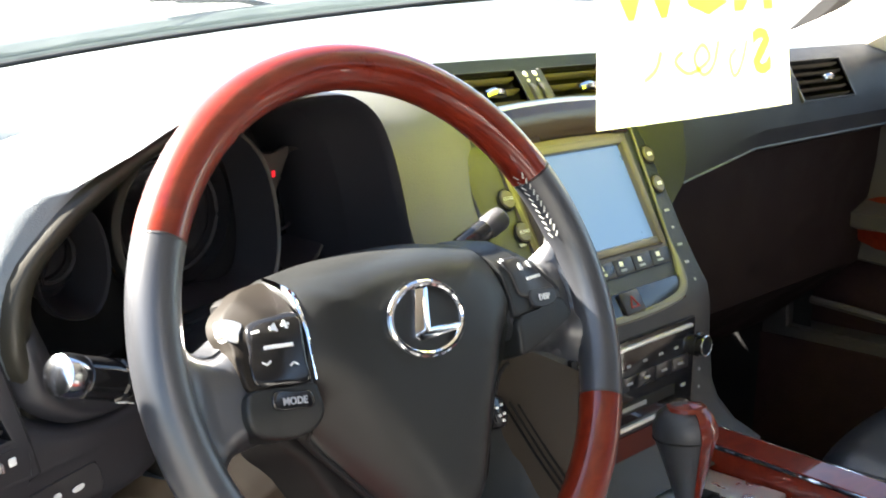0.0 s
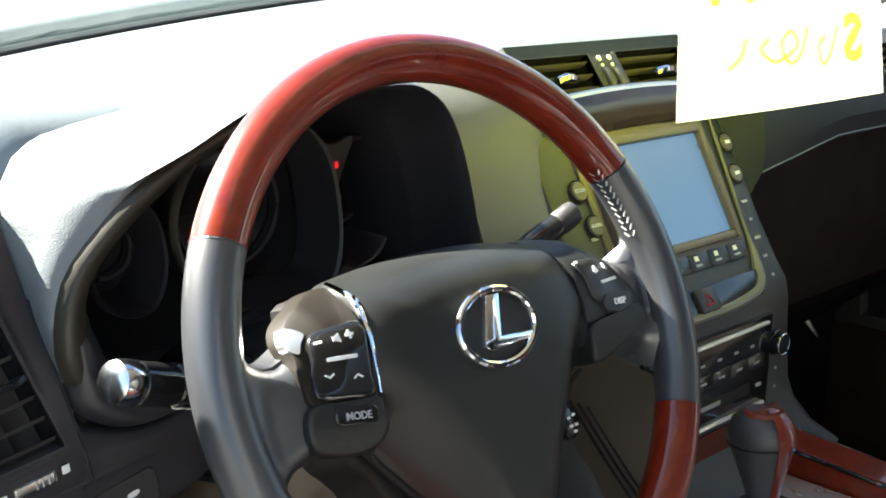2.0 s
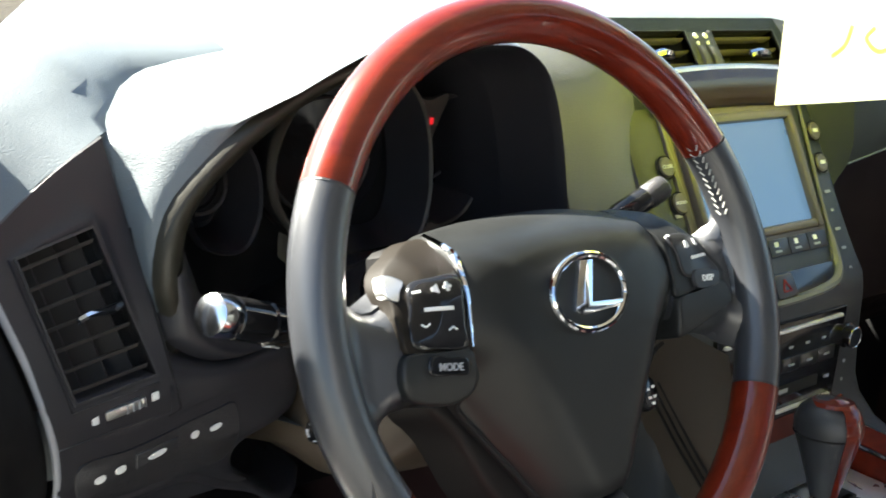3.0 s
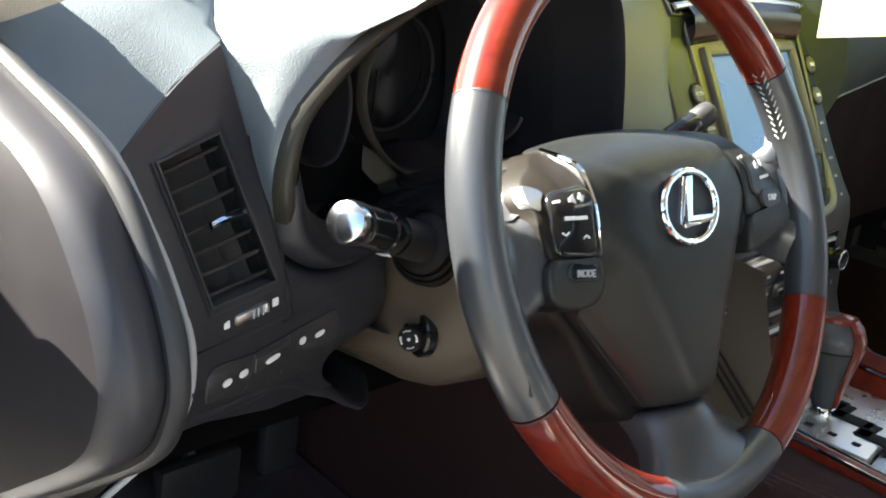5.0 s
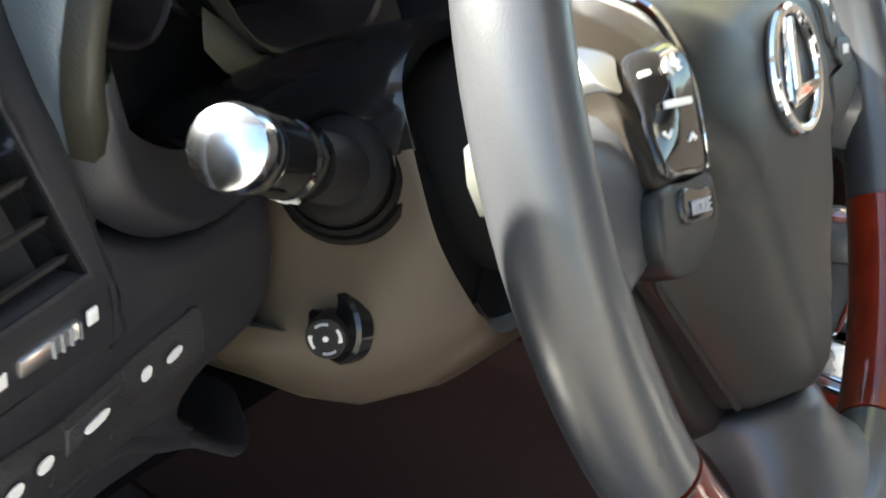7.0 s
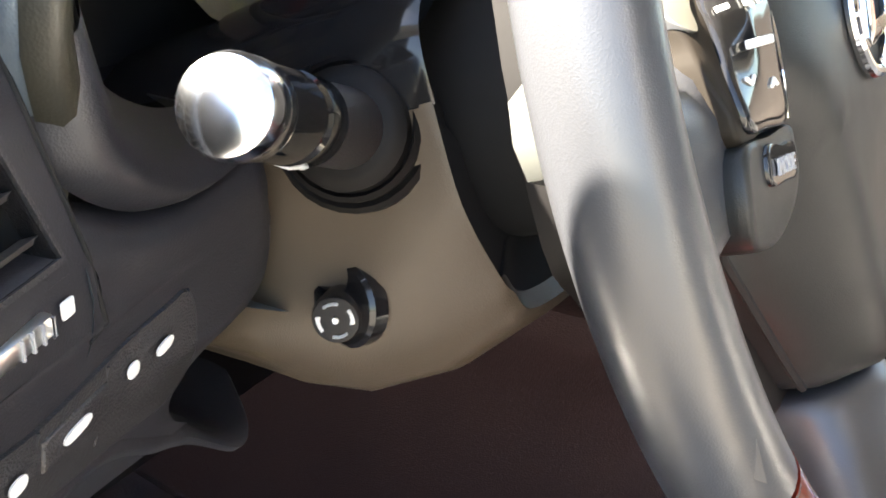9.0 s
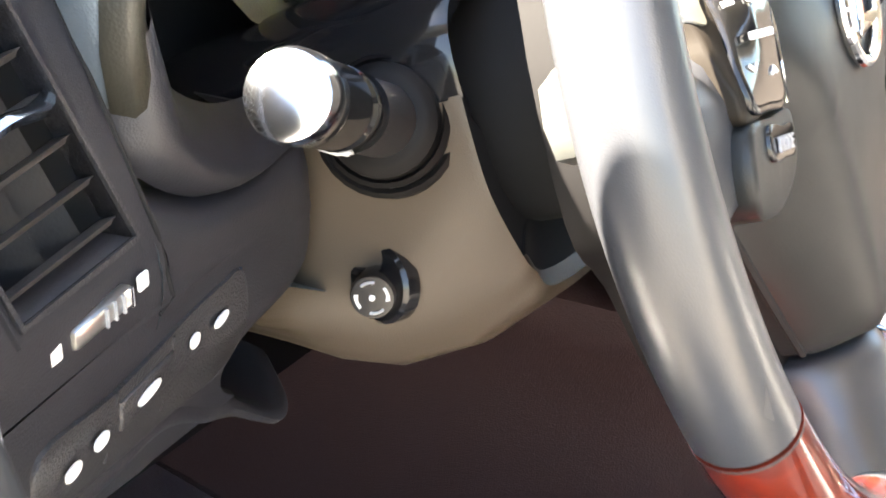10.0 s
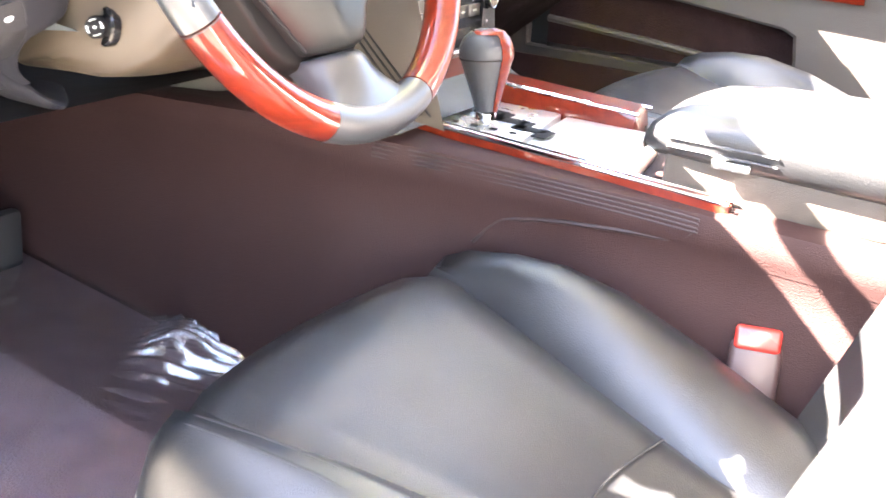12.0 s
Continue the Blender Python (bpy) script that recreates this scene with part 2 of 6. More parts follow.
def slab(outline, z0, z1, bevel=0.0, m=None, seg=2, inset_top=0.0):
    """A prism over a flat outline (x, y), between z0 and z1, with its top edge rounded."""
    bm = bmesh.new()
    n = len(outline)
    cx, cy = sum(p[0] for p in outline) / n, sum(p[1] for p in outline) / n
    lo = [bm.verts.new((x, y, z0)) for x, y in outline]
    hi = [bm.verts.new((x + (cx - x) * inset_top, y + (cy - y) * inset_top, z1)) for x, y in outline]
    bm.faces.new(lo)
    top = bm.faces.new(hi)
    for i in range(n):
        bm.faces.new([lo[i], lo[(i + 1) % n], hi[(i + 1) % n], hi[i]])
    bmesh.ops.recalc_face_normals(bm, faces=bm.faces)
    if bevel:
        bmesh.ops.bevel(bm, geom=[*top.edges], offset=bevel, segments=seg, profile=0.5, affect="EDGES")
    if m is not None:
        bm.transform(m)
    return bm


def spline(points, per=6, closed=False):
    """A smooth line through points (Catmull-Rom)."""
    p = [Vector(q) for q in points]
    n, out = len(p), []
    for i in range(n if closed else n - 1):
        a, b, c, d = (p[(i - 1) % n], p[i], p[(i + 1) % n], p[(i + 2) % n]) if closed else (p[max(i - 1, 0)], p[i], p[i + 1], p[min(i + 2, n - 1)])
        for k in range(per):
            t = k / per
            out.append(0.5 * (2 * b + (c - a) * t + (2 * a - 5 * b + 4 * c - d) * t * t + (3 * b - a - 3 * c + d) * t**3))
    return out if closed else out + [p[-1]]


def tube(points, radius, seg=14, closed=False, cap=True, flat=1.0, up=(0, 0, 1)):
    """A round bar along points; radius is one number or one for each point; flat squeezes it along up."""
    p = [Vector(q) for q in points]
    n = len(p)
    rows = []
    for i, q in enumerate(p):
        if closed:
            d = p[(i + 1) % n] - p[i - 1]
        else:
            d = p[min(i + 1, n - 1)] - p[max(i - 1, 0)]
        d.normalize()
        s = d.cross(Vector(up))
        if s.length < 1e-4:
            s = d.cross(Vector((1, 0, 0)))
        s.normalize()
        u = s.cross(d)
        r = radius[i] if isinstance(radius, (list, tuple)) else radius
        rows.append([q + s * (r * math.cos(a)) + u * (r * flat * math.sin(a)) for a in (2 * math.pi * k / seg for k in range(seg))])
    return grid(rows, wrap=True, cap=cap and not closed, ring=closed)


def lathe(profile, m, seg=28):
    """A turned body: profile of (radius, height) about the z axis of m."""
    rows = [[Vector((r * math.cos(a), r * math.sin(a), h)) for a in (2 * math.pi * k / seg for k in range(seg))] for r, h in profile]
    bm = grid(rows, wrap=True, cap=True)
    bm.transform(m)
    return bm


def frame_of(origin, x_dir, y_dir):
    """A pose with its x and y axes along the given ways; z out of that plane."""
    x = Vector(x_dir).normalized()
    z = x.cross(Vector(y_dir)).normalized()
    y = z.cross(x)
    return Matrix(((x.x, y.x, z.x, origin[0]), (x.y, y.y, z.y, origin[1]), (x.z, y.z, z.z, origin[2]), (0, 0, 0, 1)))


def text_mesh(words, size, m, depth=0.0003, bold=0.0):
    """Letters as a mesh, centred on m's origin."""
    cu = bpy.data.curves.new("letters", "FONT")
    cu.body, cu.size, cu.extrude, cu.align_x, cu.align_y = words, size, depth, "CENTER", "CENTER"
    cu.resolution_u, cu.offset = 2, bold
    ob = bpy.data.objects.new("letters", cu)
    scene.collection.objects.link(ob)
    me = bpy.data.meshes.new_from_object(ob.evaluated_get(bpy.context.evaluated_depsgraph_get()))
    bm = bmesh.new()
    bm.from_mesh(me)
    bm.transform(m)
    bpy.data.objects.remove(ob)
    bpy.data.curves.remove(cu)
    bpy.data.meshes.remove(me)
    return bm


def at_x(keys, x):
    """Straight-line values between keys of (x, values)."""
    for (a, va), (b, vb) in zip(keys, keys[1:]):
        if x <= b:
            t = max(0.0, (x - a) / (b - a))
            return [tuple(p + (q - p) * t for p, q in zip(u, v)) for u, v in zip(va, vb)]
    return keys[-1][1]

# ---- the ground and the car's shell ----
ground = solid("ground", grid([[(x, y, 0) for x in (-400, -8, 8, 400)] for y in (-400, -8, 8, 400)]), M_ASPHALT, "pale concrete ground under and round the car", "ground", "structure")

CX = 0.355  # the car's middle line

body = thing("car_body", (CX, 0, 0), "silver grey car body with open driver's door opening", "car")
# floor pan with its tunnel side and the sill
part("floor_pan", join(box((CX, -0.3, 0.24), (1.5, 2.6, 0.04), 0.01), box((-0.37, -0.35, 0.30), (0.09, 1.5, 0.14), 0.02)), M_PAINT, body)
part("roof", grid([[(x, y, 1.40 + 0.05 * (1 - ((x - CX) / 0.62) ** 2) - 0.03 * ((y + 0.7) / 0.8) ** 2 + dz) for x in np.linspace(-0.24, 0.95, 13)] for dz, y in [(0, y) for y in np.linspace(-0.02, -1.6, 9)] + [(0.04, y) for y in np.linspace(-1.6, -0.02, 9)]], wrap=False, ring=True), M_PILLAR, body)
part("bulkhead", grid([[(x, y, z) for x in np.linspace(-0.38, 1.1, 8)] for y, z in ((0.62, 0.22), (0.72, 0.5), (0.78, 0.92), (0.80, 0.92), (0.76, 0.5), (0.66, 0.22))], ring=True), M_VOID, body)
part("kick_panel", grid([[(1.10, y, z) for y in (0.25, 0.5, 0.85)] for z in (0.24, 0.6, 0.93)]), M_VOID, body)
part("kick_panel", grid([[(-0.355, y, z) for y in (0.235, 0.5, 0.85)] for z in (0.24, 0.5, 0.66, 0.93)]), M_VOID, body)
# Unseen plain rear sides, added to keep light out from behind; rear pillars follow below.
for x in (-0.365, 2 * CX + 0.365):
    part("rear_side", box((x, -1.23, 0.62), (0.05, 0.98, 0.68), 0.02), M_PLASTIC, body)
    part("rear_side", box((x * 0.96 + 0.013, -1.23, 1.17), (0.03, 0.98, 0.46), 0.01), M_PLASTIC, body)
part("rear_wall", box((CX, -1.75, 0.75), (1.5, 0.06, 1.3), 0.02), M_PLASTIC, body)
for side, name in ((-1, "pillar"), (1, "pillar")):
    px = lambda x: x if side < 0 else 2 * CX - x
    rows = []
    for q in spline([(-0.35, 0.42, 0.90), (-0.335, 0.28, 0.945), (-0.318, 0.14, 1.005), (-0.29, 0.0, 1.10), (-0.25, -0.2, 1.27), (-0.235, -0.42, 1.40)], 5):
        rows.append([(px(q.x + dx), q.y + dy, q.z + dz) for dx, dy, dz in ((0.0, -0.025, -0.028), (0.025, 0.0, -0.012), (0.03, 0.03, 0.02), (0.0, 0.045, 0.035), (-0.03, 0.03, 0.02), (-0.03, -0.01, -0.015))])
    part(name, grid(rows, wrap=True, cap=True), M_PILLAR, body, "cream fabric pillar trim")
    part("rear_pillar", box((px(-0.34), -0.75, 0.85), (0.07, 0.12, 1.15), 0.02), M_PILLAR, body)

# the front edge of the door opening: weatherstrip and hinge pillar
EDGE = [(0.30, 0.955), (0.19, 0.918), (0.10, 0.888), (0.056, 0.848), (0.036, 0.811), (0.036, 0.785), (0.052, 0.758), (0.11, 0.715), (0.19, 0.655), (0.24, 0.56), (0.25, 0.42), (0.24, 0.28)]
EX = -0.345
edge_line = spline([(EX, y, z) for y, z in EDGE], 6)
part("weatherstrip", tube(edge_line, 0.0050, 10, flat=1.2, up=(1, 0, 0)), M_RUBBER, body, "black rubber weatherstrip")


def edge_row(dx, dy, dz=0.0, shrink=0.0):
    """The opening's edge moved outwards, and pulled in towards its middle."""
    return [(q.x + dx, q.y + dy + (0.17 - q.y) * shrink, q.z + dz + (0.80 - q.z) * shrink) for q in edge_line]


# One jamb in two tones: lighter flange, then a recess darkened for shade.
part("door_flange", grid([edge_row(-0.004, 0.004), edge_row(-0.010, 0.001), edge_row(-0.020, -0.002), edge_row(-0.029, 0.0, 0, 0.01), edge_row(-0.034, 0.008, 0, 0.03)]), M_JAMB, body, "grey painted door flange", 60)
part("hinge_pillar", grid([edge_row(-0.034, 0.008, 0, 0.03), edge_row(-0.040, 0.028, 0, 0.08), edge_row(-0.044, 0.06, 0, 0.15), edge_row(-0.050, 0.10, 0, 0.25), edge_row(-0.075, 0.13, 0, 0.40), edge_row(-0.13, 0.15, 0, 0.52), edge_row(-0.2, 0.17, 0, 0.6)]), M_JAMB_SHADE, body, "hinge pillar darkened for the shade of its recess", 60)
boot = thing("door_wiring_boot", (-0.42, 0.12, 0.80), "black ribbed rubber door wiring boot", "rubber boot")
for k in range(5):
    part("rib", lathe([(0.016, -0.004), (0.021, 0.0), (0.016, 0.004)], Matrix.Translation((-0.414 - 0.011 * k, 0.118 + 0.004 * k, 0.845)) @ Matrix.Rotation(radians(-90), 4, "Y"), 18), M_RUBBER, boot)

# bonnet, cowl and windscreen
part("bonnet", grid([[(x, y, z - 0.05 * ((x - CX) / 0.7) ** 2) for x in np.linspace(-0.42, 1.13, 11)] for y, z in ((0.95, 0.955), (1.2, 0.945), (1.6, 0.90), (1.9, 0.82), (2.0, 0.7))]), M_PAINT, body)
base_y = lambda x: 0.80 - 0.22 * ((x - CX) / 0.7) ** 2
base_z = lambda x: 0.966 + 0.100 * (min(x, 0.85) - 0.167)  # the foot of the windscreen as it runs across the car
M_COWL = material("grey-green weathered cowl plastic", (0.060, 0.075, 0.070), 0.5, grain=0.3, grain_scale=600)
part("cowl", grid([[(x, base_y(x) + dy, base_z(x) + dz) for x in np.linspace(-0.38, 1.09, 19)] for dy, dz in ((-0.004, -0.012), (0.0, 0.0), (0.006, 0.006), (0.014, 0.007), (0.022, 0.018), (0.034, 0.022), (0.05, 0.019), (0.09, -0.01), (0.16, -0.03))]), M_COWL, body, "grey-green plastic windscreen cowl", 50)
part("cowl_seal", tube([(x, base_y(x) - 0.003, base_z(x) + 0.001) for x in np.linspace(-0.38, 1.09, 25)], 0.0028, 8), M_RUBBER, body, "black rubber seal along the windscreen")
glass = part("windscreen", grid([[(CX + (x - CX) * (1 - 0.22 * k), 0.80 - 0.22 * ((x - CX) / 0.7) ** 2 * (1 - 0.6 * k) - 0.81 * k, (base_z(x) + 0.003) * (1 - k) + 1.415 * k) for x in np.linspace(-0.37, 1.08, 13)] for k in np.linspace(0, 1, 7)]), M_GLASS, body, "clear windscreen glass")
glass.visible_shadow = False
for k in range(2):
    wx = 0.12 + 0.42 * k
    wiper = thing("wiper", (wx + 0.25, 0.86, base_z(wx)), "black windscreen wiper arm and blade", "wiper", "windscreen wipers")
    run = lambda u, dy, dz: (wx + u, base_y(wx + u) + dy, base_z(wx + u) + dz)
    part("blade", tube([run(0.26, 0.05, 0.045), run(0.30, 0.048, 0.042), run(0.36, 0.045, 0.034), run(0.50, 0.045, 0.028)], 0.0028, 8), M_RUBBER, wiper)
    part("arm", tube([run(0.30, 0.05, 0.040), run(0.40, 0.055, 0.030), run(0.52, 0.08, 0.0)], 0.004, 8), M_BLACK, wiper)

# ---- dashboard ----
dash = thing("dashboard", (CX, 0.3, 0.66), "dark grained dashboard with air vents and instrument hood", "dashboard")
def left_profile(y6, z6, rise):
    """The pad's section by the driver's vent: its front edge folds over at (y6, z6)."""
    tail = [(y6 + 0.035, z6 - 0.03)] + [(0.235, z) for z in (0.80, 0.765, 0.73, 0.70, 0.685)] + [(0.32, 0.67)]
    return [(0.60, 0.93), (0.45, 0.958), (0.33, 0.950 + rise), (0.265, 0.935 + rise), (y6 + 0.042, z6 * 0.35 + (0.93 + rise) * 0.65), (y6 + 0.018, z6 * 0.72 + (0.93 + rise) * 0.28), (y6, z6)] + tail


P_CORNER, P_OUT, P_FOLD, P_APEX = left_profile(0.185, 0.909, 0.002), left_profile(0.166, 0.8685, 0.008), left_profile(0.188, 0.8995, 0.013), left_profile(0.206, 0.920, 0.018)
P_HOOD = [(0.72, 0.955), (0.5, 0.975), (0.42, 0.972), (0.36, 0.965), (0.31, 0.955), (0.29, 0.94), (0.28, 0.92), (0.275, 0.88), (0.275, 0.84), (0.275, 0.80), (0.275, 0.76), (0.275, 0.72), (0.28, 0.69), (0.32, 0.67)]
P_KNEE = [(0.75, 0.975), (0.5, 0.985), (0.36, 0.987), (0.27, 0.982), (0.22, 0.972), (0.18, 0.955), (0.158, 0.93), (0.145, 0.90), (0.132, 0.87), (0.12, 0.84), (0.112, 0.80), (0.112, 0.75), (0.13, 0.69), (0.32, 0.64)]
P_MID = [(0.80, 0.985), (0.5, 1.0), (0.3, 1.002), (0.225, 0.999), (0.205, 0.990), (0.194, 0.979), (0.164, 0.940), (0.160, 0.925), (0.150, 0.89), (0.12, 0.83), (0.09, 0.77), (0.085, 0.70), (0.09, 0.65), (0.32, 0.60)]
P_SIDE = [(0.75, 0.98), (0.5, 0.99), (0.3, 0.992), (0.22, 0.99), (0.165, 0.984), (0.138, 0.972), (0.122, 0.952), (0.114, 0.928), (0.112, 0.905), (0.122, 0.885), (0.165, 0.868), (0.17, 0.78), (0.18, 0.68), (0.32, 0.56)]
P_EDGE = [(0.75, 0.98), (0.5, 0.99), (0.3, 0.992), (0.22, 0.99), (0.165, 0.984), (0.145, 0.972), (0.132, 0.952), (0.124, 0.92), (0.118, 0.885), (0.120, 0.865), (0.160, 0.852), (0.165, 0.78), (0.175, 0.68), (0.32, 0.56)]
STEPS = [(-0.340, P_CORNER), (-0.294, P_OUT), (-0.245, P_FOLD), (-0.200, P_APEX), (-0.135, P_HOOD), (0.10, P_HOOD), (0.135, P_KNEE), (0.205, P_KNEE), (0.232, P_MID), (0.478, P_MID), (0.512, P_EDGE), (0.66, P_SIDE), (1.06, P_SIDE)]
STATIONS = [-0.340, -0.317, -0.294, -0.270, -0.245, -0.222, -0.200, -0.180, -0.160, -0.135, -0.1, 0.0, 0.06, 0.10, 0.118, 0.135, 0.17, 0.205, 0.22, 0.235, 0.328, 0.366, 0.46, 0.478, 0.495, 0.512, 0.55, 0.60, 0.66, 0.70, 0.745, 0.872, 0.95, 1.01, 1.06, 1.086]


def cell(a, b, rows):
    return {(i, j) for i, x in enumerate(STATIONS) if a - 1e-6 <= x < b - 1e-6 for j in rows}


holes = cell(0.235, 0.328, (5,)) | cell(0.366, 0.46, (5,)) | cell(0.745, 0.872, (5, 6))
near = {(i, j) for i, x in enumerate(STATIONS) if 0.10 - 1e-6 <= x < 0.232 for j in range(4, 13)}
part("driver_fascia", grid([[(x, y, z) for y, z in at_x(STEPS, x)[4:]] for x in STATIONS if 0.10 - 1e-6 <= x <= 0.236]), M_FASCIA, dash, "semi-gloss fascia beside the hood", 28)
cut = {(i, j) for i, x in enumerate(STATIONS) if x >= 0.512 - 1e-6 for j in (9, 10, 11, 12)}
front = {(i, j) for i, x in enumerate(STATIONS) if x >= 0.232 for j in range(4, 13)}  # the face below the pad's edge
back_edge = lambda x: (x, base_y(x) - 0.006, base_z(x) - 0.002)
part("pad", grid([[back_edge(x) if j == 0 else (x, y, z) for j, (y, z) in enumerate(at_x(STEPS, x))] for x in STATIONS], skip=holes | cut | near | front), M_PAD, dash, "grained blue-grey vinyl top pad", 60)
FACE_X = [x for x in STATIONS if x >= 0.232]
low_i = STATIONS.index(FACE_X[0])
part("front_face", grid([[(x, y, z) for y, z in at_x(STEPS, x)[4:]] for x in FACE_X], skip={(i - low_i, j - 4) for i, j in holes | cut}), M_PAD_SHADE, dash, "dashboard face in a shaded navy vinyl tone", 28)


part("glove_box", grid([[(x, y, z) for y, z in at_x(STEPS, x)[9:]] for x in STATIONS if x >= 0.5]), material("brown-black glove box plastic", (0.012, 0.007, 0.007), 0.6, grain=0.4, spec=0.15), dash, "brown-black glove box lid", 28)
part("crease", tube([(x, at_x(STEPS, x)[9][0] + 0.001, at_x(STEPS, x)[9][1] - 0.001) for x in STATIONS if x >= 0.5], 0.0016, 6), M_PAD, dash)


def vent(quad, depth, slats, upright, tab=None, slat_mat=M_PLASTIC, name="air_vent", width=0.011, thin=0.035):
    """A vent in the corners quad (top left, top right, bottom right, bottom left): cavity, frame and slats."""
    q = [Vector(c) for c in quad]
    out = (q[3] - q[0]).cross(q[1] - q[0]).normalized()
    if out.y > 0:
        out = -out
    at = lambda u, v, d=0.0: (q[0] * (1 - u) + q[1] * u) * (1 - v) + (q[3] * (1 - u) + q[2] * u) * v + out * d
    ring = lambda e, d: [at(-e, -e * 0.6, d), at(1 + e, -e * 0.6, d), at(1 + e, 1 + e * 0.6, d), at(-e, 1 + e * 0.6, d)]
    v = part(name, grid([ring(0.0, 0.001), ring(0.0, -depth)], wrap=True), M_VOID, dash)
    back = bmesh.new()
    back.faces.new([back.verts.new(p) for p in ring(0.0, -depth)])
    part("back", back, M_VOID, v)
    part("frame", grid([ring(0.03, -0.004), ring(0.03, 0.0025), ring(0.0, 0.0025), ring(0.0, -0.006)], wrap=True), M_PLASTIC, v)
    for k in range(slats):
        c = (k + 0.5) / slats
        part("slat", grid([[at(0.01, c, -0.002), at(0.99, c, -0.002)], [at(0.01, c - 0.012, 0.0), at(0.99, c - 0.012, 0.0)], [at(0.01, c - thin, -width), at(0.99, c - thin, -width)], [at(0.01, c + 0.0, -width), at(0.99, c + 0.0, -width)], [at(0.01, c + 0.012, -0.003), at(0.99, c + 0.012, -0.003)]], ring=True), slat_mat, v)
    for k in range(upright):
        c = (k + 0.5) / upright
        part("fin", grid([[at(c + 0.10, 0.0, -0.012), at(c + 0.10, 1.0, -0.012)], [at(c + 0.12, 0.0, -0.013), at(c + 0.12, 1.0, -0.013)], [at(c - 0.05, 0, -0.032), at(c - 0.05, 1, -0.032)], [at(c - 0.07, 0, -0.031), at(c - 0.07, 1, -0.031)]], ring=True), M_SLATE, v)
    if tab:
        u0, u1, v0, v1 = tab
        wave = [[at(u0 + (u1 - u0) * k, v0 + (v1 - v0) * w - 0.012 * math.sin(2 * math.pi * k), d * (0.35 + 0.65 * math.sin(math.pi * k))) for k in np.linspace(0, 1, 11)] for w, d in ((0.0, 0.0), (0.12, 0.006), (0.5, 0.0085), (0.88, 0.006), (1.0, 0.0), (0.5, -0.002))]
        part("tab", grid(wave, ring=True), M_CAP, v, "polished slider tab")
    return v


# middle and passenger vents
M_SLAT = material("bronze slat plastic", (0.105, 0.088, 0.066), 0.4, grain=0.1)
vent([(0.235, 0.193, 0.979), (0.328, 0.193, 0.979), (0.328, 0.163, 0.940), (0.235, 0.163, 0.940)], 0.05, 4, 0, (0.45, 0.72, 0.36, 0.52), M_SLAT)
vent([(0.366, 0.193, 0.979), (0.46, 0.193, 0.979), (0.46, 0.163, 0.940), (0.366, 0.163, 0.940)], 0.05, 4, 0, (0.50, 0.82, 0.40, 0.56), M_SLAT)
vent([(0.745, 0.137, 0.971), (0.872, 0.137, 0.971), (0.872, 0.113, 0.929), (0.745, 0.113, 0.929)], 0.05, 5, 0, (0.55, 0.75, 0.40, 0.56), M_SLAT)

# the strip of thumbwheels between the middle vents
VM = frame_of((0.347, 0.1785, 0.9595), (1, 0, 0), (0, 0.030, 0.039))
strip = part("thumbwheel_panel", slab([(-0.017, -0.023), (0.017, -0.023), (0.017, 0.023), (-0.017, 0.023)], -0.002, 0.003, 0.001, VM), M_PLASTIC, dash)
for dx in (-0.007, 0.007):
    part("thumbwheel", lathe([(0.008, -0.004), (0.009, -0.003), (0.009, 0.003), (0.008, 0.004)], VM @ Matrix.Translation((dx, -0.002, -0.002)) @ Matrix.Rotation(radians(90), 4, "Y") @ Matrix.Diagonal((1.0, 1.7, 0.9, 1)), 22), M_TAUPE_TRIM, strip, "ribbed taupe thumbwheel")
    for dy in (0.019, -0.019):
        part("dot", lathe([(0.0028, 0.0), (0.0028, 0.0008), (0.002, 0.0012)], VM @ Matrix.Translation((dx, dy, 0.003)), 12), M_WHITE, strip)
    part("dot", lathe([(0.0018, 0.0), (0.0018, 0.0008)], VM @ Matrix.Translation((dx, 0.012, 0.003)), 10), M_WHITE, strip)

# the fascia left of the wheel: one smooth face, leaning back above the switches
def face_y(x, z):
    lean = max(0.0, z - 0.776)
    return 0.1385 + 0.17 * (min(x, -0.17) + 0.198) + 0.05 * max(0.0, x + 0.17) + 0.47 * lean * lean / (lean + 0.004) + 0.35 * max(0.0, 0.735 - z)


def face(x, z, d=0.0):
    return (x, face_y(x, z) - d, z)


END = spline([(-0.338, 0.190, 0.914), (-0.315, 0.176, 0.893), (-0.2945, 0.1655, 0.868), (-0.282, 0.150, 0.832), (-0.273, 0.139, 0.803), (-0.2675, 0.129, 0.776), (-0.264, 0.128, 0.752), (-0.264, 0.131, 0.728), (-0.273, 0.137, 0.704), (-0.30, 0.155, 0.668)], 5)


def end_x(z):
    return min(END, key=lambda q: abs(q.z - z)).x


VQ = [(-0.270, 0.862), (-0.220, 0.871), (-0.197, 0.788), (-0.251, 0.785)]
RIGHT = [(-0.2005, 0.920), (-0.194, 0.868), (-0.188, 0.818), (-0.1845, 0.785), (-0.180, 0.763)]  # the panel's edge beside the hood


def right_x(z):
    for (xa, za), (xb, zb) in zip(RIGHT, RIGHT[1:]):
        if z >= zb:
            return xb + (xa - xb) * min(1.0, (z - zb) / (za - zb))
    return RIGHT[-1][0]


